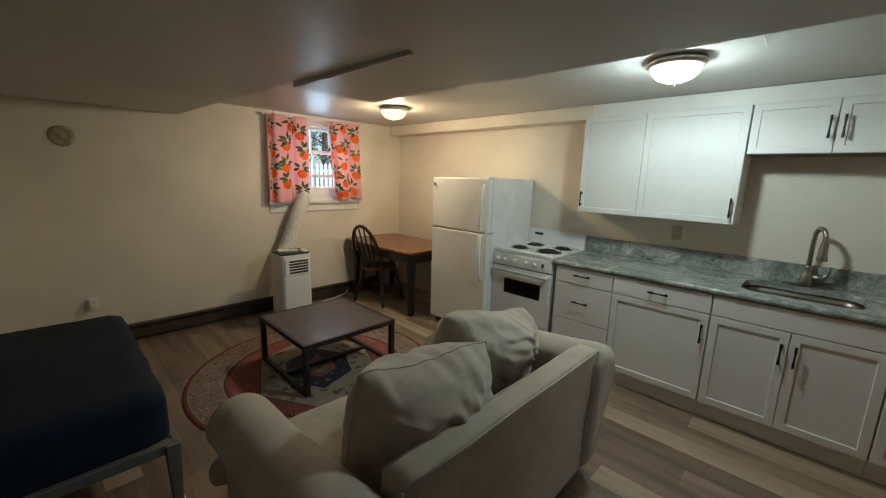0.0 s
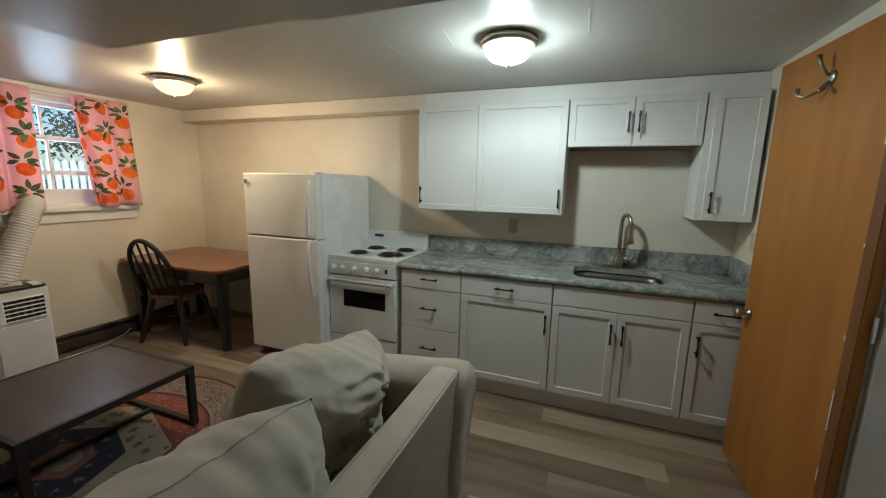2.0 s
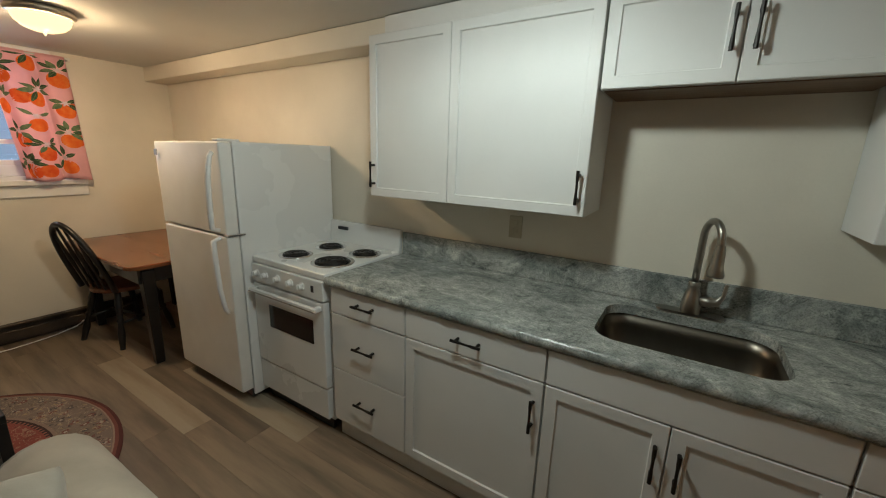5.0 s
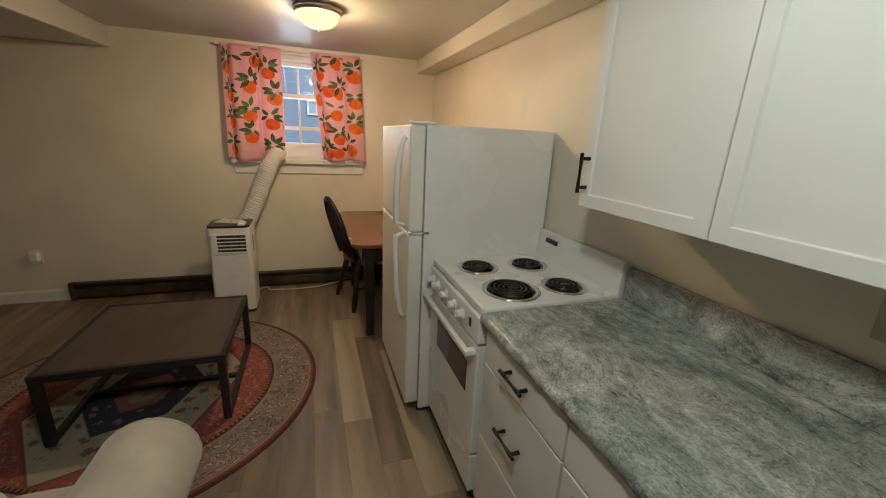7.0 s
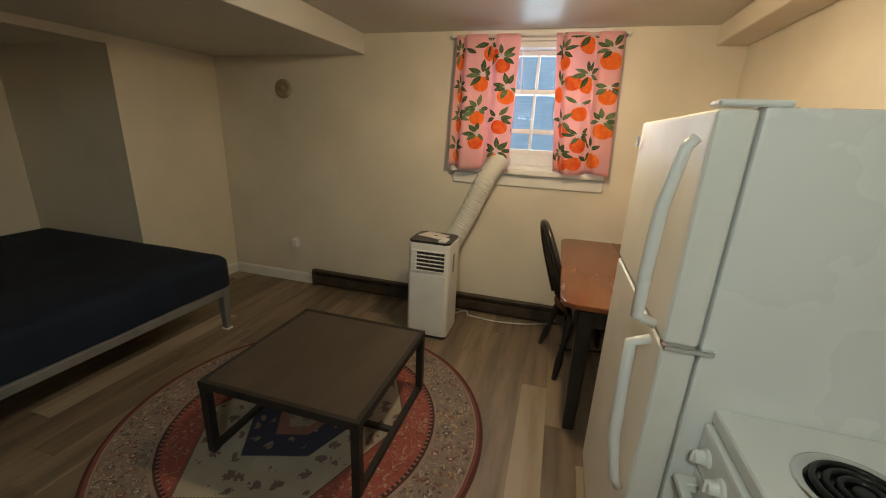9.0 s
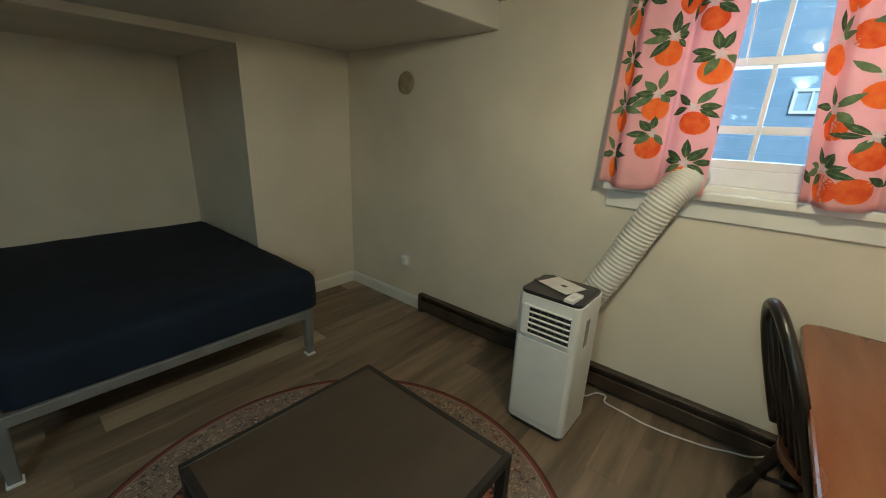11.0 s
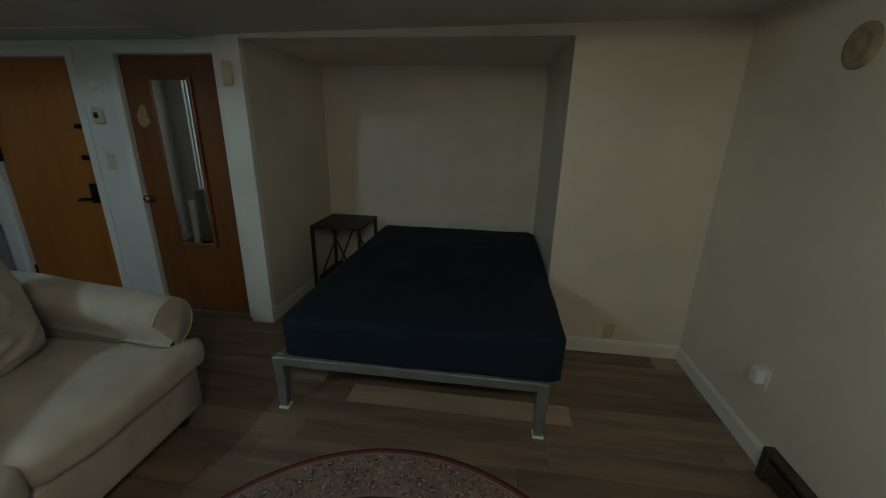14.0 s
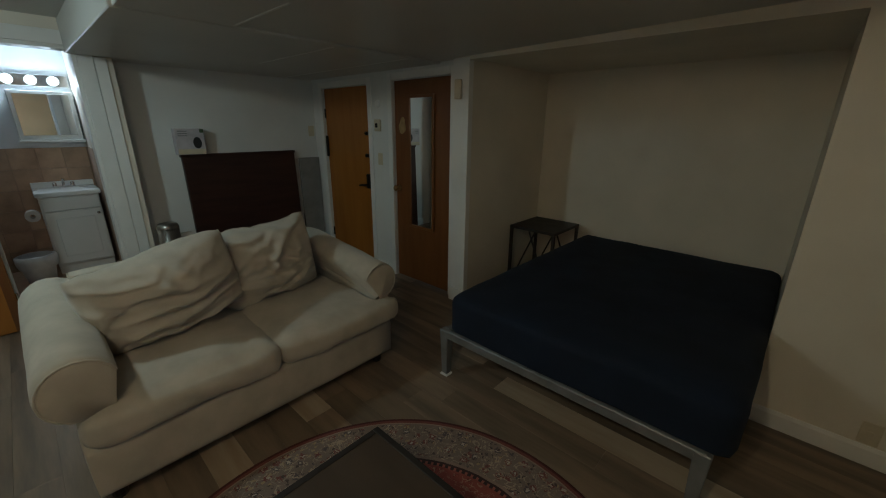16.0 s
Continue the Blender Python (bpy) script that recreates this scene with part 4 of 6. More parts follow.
bm.faces.new(rings[-1])
part("basin", bm, SINK, sk, "", True)
part("drain", lathe([(0, 0.004), (0.03, 0.005), (0.042, 0.006), (0.045, 0.003)], 20), CHROME, sk, "", True)
fa = thing("faucet", (0.07, 3.655, 0.9145), "brushed nickel pull-down kitchen faucet", "faucet")
part("base_plate", prism(rounded(-0.12, 0.12, -0.03, 0.03, 0.029, 6), 0, 0.012, 0.003), STEEL, fa)
part("body", lathe([(0.036, 0.012), (0.037, 0.025), (0.033, 0.06), (0.028, 0.09), (0.019, 0.115), (0.0215, 0.122), (0.0215, 0.135), (0.016, 0.142)], 20), STEEL, fa, "", True)
part("spout", tube([(0, 0, 0.13)] + [(0, 0, 0.22), (0, 0, 0.29)] + [(0.026 * (1 - math.cos(a)), -0.050 * (1 - math.cos(a)), 0.325 + 0.07 * math.sin(a)) for a in [i * math.pi / 10 for i in range(1, 11)]] + [(0.053, -0.102, 0.30)], 0.0135, 12), STEEL, fa, "", True)
part("spray_head", lathe([(0.0155, 0.315), (0.019, 0.29), (0.021, 0.24), (0.029, 0.205), (0.027, 0.196), (0, 0.196)], 18, (0.053, -0.102, 0)), STEEL, fa, "", True)
part("lever", tube([(0.015, 0, 0.065), (0.06, -0.004, 0.068), (0.085, -0.006, 0.072), (0.10, -0.008, 0.10), (0.105, -0.01, 0.15)], [0.020, 0.022, 0.016, 0.008, 0.006], 12), STEEL, fa, "", True)


def wall_cabinet(x0, x1, z0, z1, doors, label, y=3.41):
    c = thing("wall_cabinet", ((x0 + x1) / 2, y, z0), label, "cabinet", "wall cabinets")
    h = (x1 - x0) / 2
    part("body", box(-h + 0.001, h - 0.001, 0.02, NY - y - 0.003, 0.0, z1 - z0, 0.002), CAB, c)
    for a, b, side in doors:
        d = shaker("door", c, a - (x0 + x1) / 2 + 0.002, b - (x0 + x1) / 2 - 0.002, 0.019, 0.002, z1 - z0 - 0.002, 0.058)
        if side:
            hx = (a if side < 0 else b) - (x0 + x1) / 2 - side * 0.030
            pull_handle(d, hx, 0, 0.115 if z1 - z0 > 0.5 else 0.15, 0.13, True)
    return c


wall_cabinet(-1.447, -0.338, 1.297, 2.08, ((-1.447, -0.968, -1), (-0.968, -0.338, 1)), "white wall cabinet with two uneven shaker doors")
wall_cabinet(-0.334, 0.458, 1.765, 2.08, ((-0.334, 0.066, 1), (0.066, 0.458, -1)), "short white wall cabinet above the sink", 3.42)
part("underside", box(-0.385, 0.385, 0.025, 0.30, -0.004, -0.0005), material("raw_cabinet_underside", (0.17, 0.10, 0.055), 0.6, vary=0.1, scale=4, stretch=(1, 6, 1), bump=0.02), bpy.data.objects["wall_cabinet.001"], "raw brown underside")
wall_cabinet(0.462, 0.765, 1.305, 2.08, ((0.50, 0.765, -1),), "narrow white wall cabinet in the corner")
structure("trim_soffit", box(-1.45, EX, 3.535, 3.549, 2.085, TOP - 0.004, 0.003), TRIM, "white board above the cabinets")


def plate(name, m, label, cat, slots=2, mat=None):
    p = thing(name, (0, 0, 0), label, cat)
    p.matrix_world = m
    part("cover", box(-0.036, 0.036, -0.006, 0, -0.058, 0.058, 0.003), mat or PLASTIC, p)
    for i in range(slots):
        z = 0.022 - 0.044 * i if slots > 1 else 0
        part("socket" if slots > 1 else "toggle", box(-0.014, 0.014, -0.010, -0.005, z - 0.014, z + 0.014, 0.003), mat or TRIM, p)
    return p


IVORY = material("ivory_plastic", (0.62, 0.55, 0.40), 0.4, vary=0.05, scale=10, bump=0.01)
TAN = material("tan_plastic", (0.56, 0.49, 0.35), 0.45, vary=0.08, scale=10, bump=0.01)
plate("outlet", pose(-0.735, NY - 0.001, 1.17), "tan wall outlet above the counter", "outlet", 2, TAN)
plate("outlet", pose(EX - 0.001, 3.42, 1.19, 0, 0, -90), "ivory wall outlet beside the sink corner", "outlet", 2, IVORY)
plate("light_switch", pose(-0.188, SY + 0.001, 1.18, 0, 0, 180), "ivory light switch between the doors", "light switch", 1, IVORY)
plate("light_switch", pose(1.019, -0.395, 1.425, 0, 0, -90), "ivory light switch beside the entrance", "light switch", 1, IVORY)
th = thing("thermostat", (-0.178, SY + 0.001, 1.50), "small beige wall thermostat", "thermostat")
part("case", box(-0.04, 0.04, 0, 0.03, -0.055, 0.055, 0.006), IVORY, th)
part("dial", box(-0.018, 0.018, 0.028, 0.036, -0.02, 0.02, 0.004), BLACK, th)
bz = thing("round_buzzer", (-0.176, SY + 0.001, 1.70), "small round white buzzer cover between the doors", "buzzer")
bm = lathe([(0.034, 0), (0.034, 0.008), (0.028, 0.016), (0.010, 0.018), (0, 0.016)], 24)
bmesh.ops.transform(bm, matrix=pose(0, 0, 0, -90), verts=bm.verts)
part("cover", bm, PLASTIC, bz, "", True)
ch = thing("door_chime", (-1.262, SY + 0.075, 1.77), "small beige sensor box on the corner board", "sensor")
part("case", box(-0.03, 0.03, -0.003, 0.025, -0.07, 0.07, 0.006), IVORY, ch)

# refrigerator
fr = thing("refrigerator", (-2.448, 3.0, 0.0), "white top-freezer refrigerator with pebbled doors", "refrigerator")
part("body", box(-0.36, 0.355, 0.046, 0.722, 0.035, 1.558, 0.008, 2), APPL, fr)
part("base_grille", box(-0.34, 0.34, 0.04, 0.07, 0.015, 0.075, 0.003), DARKTOP, fr)
for nm, z0, z1 in (("freezer_door", 1.058, 1.553), ("fridge_door", 0.085, 1.048)):
    d = part(nm, box(-0.36, 0.357, -0.032, 0.040, z0, z1, 0.012, 3), FRONT, fr)
    if nm == "freezer_door":
        pts = [(0.318, -0.045, 1.085), (0.318, -0.085, 1.10), (0.318, -0.085, 1.20), (0.318, -0.08, 1.36), (0.318, -0.06, 1.48), (0.318, -0.044, 1.50)]
        part("badge", box(-0.335, -0.30, -0.0475, -0.044, 1.47, 1.505, 0.001), GREYMETAL, d)
    else:
        pts = [(0.318, -0.045, 1.045), (0.318, -0.085, 1.03), (0.318, -0.085, 0.92), (0.318, -0.08, 0.76), (0.318, -0.06, 0.63), (0.318, -0.044, 0.60)]
    hb = tube(pts, [0.012, 0.014, 0.015, 0.015, 0.013, 0.012], 10)
    part("handle", hb, APPL, d, "white bowed handle", True)
part("hinge_cap", box(0.30, 0.355, -0.03, 0.09, 1.5575, 1.570, 0.004), APPL, fr)
part("middle_hinge", box(0.33, 0.368, -0.03, 0.07, 1.047, 1.059, 0.002), CHROME, fr)
for x in (-0.30, 0.30):
    part("foot", rod((x, 0.10, 0), (x, 0.10, 0.036), 0.02), DARKTOP, fr)

# stove
st = thing("stove", (-1.785, 3.10, 0.0), "white four-coil electric stove with oven", "stove")
part("body", box(-0.305, 0.305, 0.035, 0.625, 0.06, 0.885, 0.004), APPL, st)
part("cooktop", box(-0.307, 0.307, 0.0, 0.60, 0.885, 0.922, 0.010, 3), APPL, st)
bm = box(-0.307, 0.307, 0.588, 0.625, 0.885, 1.062, 0.006, 2)
for v in bm.verts:
    if v.co.z > 1.0 and v.co.y < 0.60:
        v.co.y += 0.012
part("backguard", bm, APPL, st)
part("name_plate", box(-0.225, -0.135, 0.586, 0.604, 1.005, 1.027, 0.002), DARKTOP, st, "small dark maker's plate")
part("control_panel", box(-0.303, 0.303, -0.012, 0.04, 0.775, 0.883, 0.008, 2), APPL, st)
for x in (-0.245, -0.165, -0.055, 0.055, 0.145):
    k = lathe([(0.021, 0), (0.021, 0.006), (0.016, 0.010), (0.014, 0.028), (0.0, 0.030)], 18)
    add_box(k, -0.003, 0.003, -0.014, 0.014, 0.026, 0.034, 0.001)
    bmesh.ops.transform(k, matrix=pose(x, -0.012, 0.832, 90), verts=k.verts)
    part("knob", k, APPL, st, "white control knob")
part("indicator", box(0.215, 0.235, -0.0145, -0.011, 0.815, 0.85, 0.001), DARKTOP, st)
od = part("oven_door", box(-0.300, 0.300, -0.008, 0.034, 0.275, 0.765, 0.008, 2), APPL, st)
part("oven_window", box(-0.165, 0.215, -0.0105, -0.005, 0.515, 0.655, 0.003), DARKGLASS, od, "dark oven window")
bm = box(-0.285, 0.285, -0.052, -0.030, 0.722, 0.745, 0.006, 2)
for x in (-0.27, 0.27):
    add_box(bm, x - 0.014, x + 0.014, -0.04, -0.004, 0.722, 0.745, 0.003)
part("handle", bm, APPL, od, "white bar handle")
part("trim_strip", box(-0.285, 0.285, -0.0545, -0.0515, 0.724, 0.731, 0.0008), STEEL, od, "brushed metal trim strip")
part("storage_drawer", box(-0.300, 0.300, -0.004, 0.034, 0.085, 0.265, 0.006, 2), APPL, st)
part("plinth", box(-0.29, 0.29, 0.04, 0.06, 0.0, 0.085), DARKTOP, st)
for x, y, r in ((-0.125, 0.165, 0.078), (-0.115, 0.425, 0.078), (0.165, 0.185, 0.100), (0.175, 0.43, 0.078)):
    b = part("drip_pan", lathe([(r + 0.019, 0.9225), (r + 0.018, 0.927), (r + 0.010, 0.9285), (r + 0.003, 0.927), (r - 0.002, 0.925)], 40, (x, y, 0)), CHROME, st, "chromed drip pan ring", True)
    part("pan_bowl", lathe([(r - 0.002, 0.925), (r - 0.02, 0.9238), (0.03, 0.9232), (0.012, 0.9236), (0, 0.9236)], 40, (x, y, 0)), BURNT, b, "blackened pan bowl", True)
    part("coil_hub", lathe([(0.017, 0.928), (0.016, 0.9335), (0.010, 0.935), (0, 0.935)], 16, (x, y, 0)), COIL, b, "", True)
    turns = 3 if r < 0.09 else 4
    pts = []
    for i in range(turns * 22 + 1):
        a = i * 2 * math.pi / 22
        rr = 0.020 + (r - 0.024) * i / (turns * 22)
        pts.append((x + rr * math.cos(a), y + rr * math.sin(a), 0.931))
    part("coil", tube(pts, 0.0062, 6), COIL, b, "black coil element", True)

# ---- dining corner ----
tb = thing("dining_table", (-3.61, 3.19, 0), "cherry-topped dining table with black legs", "table")
bm = prism([(x, y) for x, y in rounded(-0.64, 0.64, -0.405, 0.405, 0.07, 2)], 0.722, 0.750, 0.008)
part("tabletop", bm, CHERRY, tb, "reddish cherry top")
part("apron", box(-0.56, 0.56, -0.33, 0.33, 0.605, 0.722, 0.003), EBONY, tb)
for x in (-0.545, 0.545):
    for y in (-0.275, 0.315):
        bm = bmesh.new()
        bmesh.ops.create_cone(bm, cap_ends=True, segments=4, radius1=0.040, radius2=0.056, depth=0.70, matrix=pose(x, y, 0.35, 0, 0, 45))
        bmesh.ops.bevel(bm, geom=bm.edges[:], offset=0.005, segments=1, affect="EDGES")
        part("leg", bm, EBONY, tb)


def turned_leg(a, b, r=0.0215):
    a, b = Vector(a), Vector(b)
    fr_ = (0, 0.08, 0.2, 0.42, 0.46, 0.50, 0.54, 0.75, 0.92, 1.0)
    rr = (0.9, 1.0, 1.25, 0.95, 0.75, 1.15, 0.75, 1.2, 0.9, 0.85)
    return tube([a.lerp(b, t) for t in fr_], [r * q for q in rr], 10)


chair = thing("windsor_chair", (-3.745, 2.98, 0), "black hoop-back windsor chair with a brown wooden seat", "chair", turn=14)
seat = []
for i in range(28):
    a = i * 2 * math.pi / 28
    seat.append((0.205 * math.cos(a) * (1.06 if math.sin(a) > 0 else 1.0), 0.20 * math.sin(a)))
part("seat", prism(seat, 0.425, 0.458, 0.010), material("brown_seat_wood", (0.22, 0.075, 0.03), 0.35, vary=0.15, scale=4, stretch=(8, 0.8, 1), bump=0.02, coat=0.2), chair, "worn brown seat")
for sx in (-1, 1):
    part("leg", turned_leg((sx * 0.14, 0.13, 0.43), (sx * 0.205, 0.215, 0.0)), EBONY, chair, "", True)
    part("leg", turned_leg((sx * 0.13, -0.12, 0.43), (sx * 0.225, -0.205, 0.0)), EBONY, chair, "", True)
    part("stretcher", tube([(sx * 0.178, -0.165, 0.19), (sx * 0.175, 0, 0.195), (sx * 0.178, 0.175, 0.19)], [0.008, 0.012, 0.008]), EBONY, chair, "", True)
part("stretcher", tube([(-0.175, 0, 0.195), (0, 0, 0.2), (0.175, 0, 0.195)], [0.008, 0.012, 0.008]), EBONY, chair, "", True)


def hoop(t):
    a = math.pi * t
    x = 0.19 * math.cos(a) * (1 + 0.10 * math.sin(2 * a if a < math.pi / 2 else 2 * math.pi - 2 * a))
    z = 0.45 + 0.525 * math.sin(a) ** 0.78
    return Vector((x, -0.165 - 0.16 * (z - 0.45) / 0.5, z))


part("hoop", tube([hoop(i / 30) for i in range(31)], 0.020, 10), EBONY, chair, "", True)
for k in range(4):
    x = -0.096 + 0.064 * k
    best = min((hoop(i / 200) for i in range(40, 161)), key=lambda p: abs(p.x - x * 1.15))
    a = Vector((x, -0.172, 0.455))
    part("spindle", tube([a, a.lerp(best, 0.3), a.lerp(best, 0.55), a.lerp(best, 0.7), best], [0.008, 0.009, 0.016, 0.011, 0.008], 8), EBONY, chair, "", True)

# ---- portable air conditioner ----
ac = thing("air_conditioner", (-3.815, 1.895, 0), "white portable air conditioner with a black top", "air conditioner")
part("body", prism(rounded(-0.155, 0.155, -0.155, 0.155, 0.03, 5), 0.03, 0.715, 0.006), PLASTIC, ac)
part("top_panel", prism(rounded(-0.145, 0.150, -0.15, 0.15, 0.03, 5), 0.7155, 0.732, 0.005), DARKTOP, ac, "black top panel")
part("base", prism(rounded(-0.145, 0.145, -0.145, 0.145, 0.03, 5), 0.004, 0.03), DARKTOP, ac)
part("grille_recess", box(0.150, 0.158, -0.12, 0.12, 0.52, 0.665, 0.003), DARKTOP, ac, "dark air outlet")
for i in range(6):
    part("louvre", box(0.154, 0.168, -0.12, 0.12, 0.520 + i * 0.028, 0.527 + i * 0.028, 0.002), PLASTIC, ac)
for i in range(5):
    part("vane", box(0.1575, 0.163, -0.07 + i * 0.04, -0.066 + i * 0.04, 0.522, 0.662, 0.001), GREYMETAL, ac)
part("louvre_end", box(0.154, 0.167, -0.125, -0.085, 0.515, 0.67, 0.003), PLASTIC, ac)
part("front_panel", box(0.152, 0.160, -0.135, 0.135, 0.06, 0.495, 0.004, 2), PLASTIC, ac)
part("side_grip", box(-0.005, 0.045, 0.150, 0.1565, 0.49, 0.63, 0.003), GREYMETAL, ac, "grey recessed grip")
for x in (-0.11, 0.11):
    for y in (-0.11, 0.11):
        part("caster", rod((x - 0.01, y, 0.012), (x + 0.01, y, 0.012), 0.012), DARKTOP, ac)
ac.scale = (0.93, 1.0, 1.03)
hs = thing("exhaust_hose", (-4.085, 1.965, 0.60), "white ribbed exhaust hose up to the window", "hose")
ctrl = [Vector(p) for p in ((0.09, -0.055, -0.05), (-0.03, -0.03, 0.02), (-0.06, 0.062, 0.21), (-0.07, 0.145, 0.41), (-0.075, 0.225, 0.59), (-0.12, 0.28, 0.68), (-0.21, 0.29, 0.70))]
pts, rads = [], []
N = 232
for i in range(N + 1):
    t = i / N * (len(ctrl) - 1)
    k = min(int(t), len(ctrl) - 2)
    f = t - k
    p0, p1, p2, p3 = (ctrl[max(k - 1, 0)], ctrl[k], ctrl[k + 1], ctrl[min(k + 2, len(ctrl) - 1)])
    pts.append(0.5 * ((2 * p1) + (p2 - p0) * f + (2 * p0 - 5 * p1 + 4 * p2 - p3) * f * f + (3 * p1 - p0 - 3 * p2 + p3) * f ** 3))
    rads.append(0.076 + 0.0042 * math.cos(i * math.pi / 2))
part("ribbed_tube", tube(pts, rads, 20), HOSE, hs, "", True)
part("window_collar", tube([pts[-7], pts[-1]], 0.082, 24), PLASTIC, hs, "smooth white end collar", True)
part("outlet_collar", tube([pts[0], pts[8]], 0.082, 24), PLASTIC, hs, "smooth white end collar", True)
bk = thing("booklet", (-3.84, 1.882, 0.7545), "white instruction sheet on the air conditioner", "booklet")
bk.rotation_euler[2] = radians(-19)
part("sheet", box(-0.07, 0.07, -0.092, 0.092, 0.0032, 0.006), PAPER, bk)
part("print", box(-0.012, 0.012, 0.0, 0.03, 0.0061, 0.0065), HEATER, bk, "small printed mark")
part("cover", box(-0.072, 0.068, -0.128, -0.02, 0.0, 0.003), DARKTOP, bk)
rm = thing("remote_control", (-3.72, 1.992, 0.7545), "small white remote control on the air conditioner", "remote control", turn=87)
part("case", box(-0.024, 0.024, -0.054, 0.054, 0, 0.016, 0.004, 2), PLASTIC, rm)
part("keys", box(-0.012, 0.012, -0.02, 0.01, 0.0155, 0.0172, 0.001), HOSE, rm)
cd = thing("power_cord", (-3.9, 2.05, 0.004), "white power cord lying on the floor", "cable")
knots = [Vector(p) for p in ((-0.10, -0.02, 0.10), (-0.20, -0.03, 0.03), (-0.29, -0.005, 0.012), (-0.30, 0.045, 0.012), (-0.25, 0.06, 0.006), (-0.235, 0.16, 0.005), (-0.22, 0.28, 0.005), (-0.235, 0.42, 0.005), (-0.265, 0.55, 0.005), (-0.305, 0.64, 0.005), (-0.315, 0.72, 0.02), (-0.318, 0.78, 0.06))]
soft_line = []
for k in range(len(knots) - 1):
    p0, p1, p2, p3 = knots[max(k - 1, 0)], knots[k], knots[k + 1], knots[min(k + 2, len(knots) - 1)]
    for i in range(5):
        f = i / 5
        soft_line.append(0.5 * ((2 * p1) + (p2 - p0) * f + (2 * p0 - 5 * p1 + 4 * p2 - p3) * f * f + (3 * p1 - p0 - 3 * p2 + p3) * f ** 3))
part("cable", tube(soft_line, 0.0045, 8), PLASTIC, cd, "", True)

# baseboard heater
ht = thing("baseboard_heater", (WX, 1.98, 0), "long dark brown baseboard heater under the window", "heater")
part("back_plate", box(0.001, 0.012, -1.44, 1.44, 0.0, 0.158, 0.002), HEATER, ht)
bm = box(0.012, 0.046, -1.44, 1.44, 0.138, 0.158, 0.004)
part("top_hood", bm, HEATER, ht)
part("front_cover", box(0.038, 0.047, -1.44, 1.44, 0.030, 0.108, 0.003), HEATER, ht)
for y in (-1.43, 1.43):
    part("end_cap", box(0.003, 0.050, y - 0.02, y + 0.02, 0.0, 0.161, 0.004), HEATER, ht)
part("fin_tube", rod((0.025, -1.4, 0.085), (0.025, 1.4, 0.085), 0.011), BRONZE, ht)

# wall fittings by the bed
pt = thing("round_cover_plate", (WX + 0.001, 0.314, 1.79), "round yellowed cover plate on the wall", "cover plate")
bm = lathe([(0.080, 0), (0.079, 0.006), (0.060, 0.016), (0.052, 0.017), (0.048, 0.0145), (0.02, 0.0145), (0.016, 0.018), (0, 0.019)], 28)
bmesh.ops.transform(bm, matrix=pose(0, 0, 0, 0, 90), verts=bm.verts)
part("cover", bm, material("yellowed_plastic", (0.40, 0.335, 0.205), 0.5, vary=0.15, scale=12, bump=0.02), pt, "", True)
plate("outlet", pose(WX + 0.001, 0.355, 0.395, 0, 0, 90), "white wall outlet with a plug-in", "outlet", 2)
pg = thing("plug_in", (WX + 0.012, 0.355, 0.40), "white plug-in device in the outlet", "plug")
part("case", box(0, 0.045, -0.028, 0.028, -0.03, 0.045, 0.010, 2), PLASTIC, pg)
plate("outlet", pose(-3.81, -0.399, 0.165, 0, 0, 180), "small ivory outlet above the baseboard", "outlet", 1, IVORY)

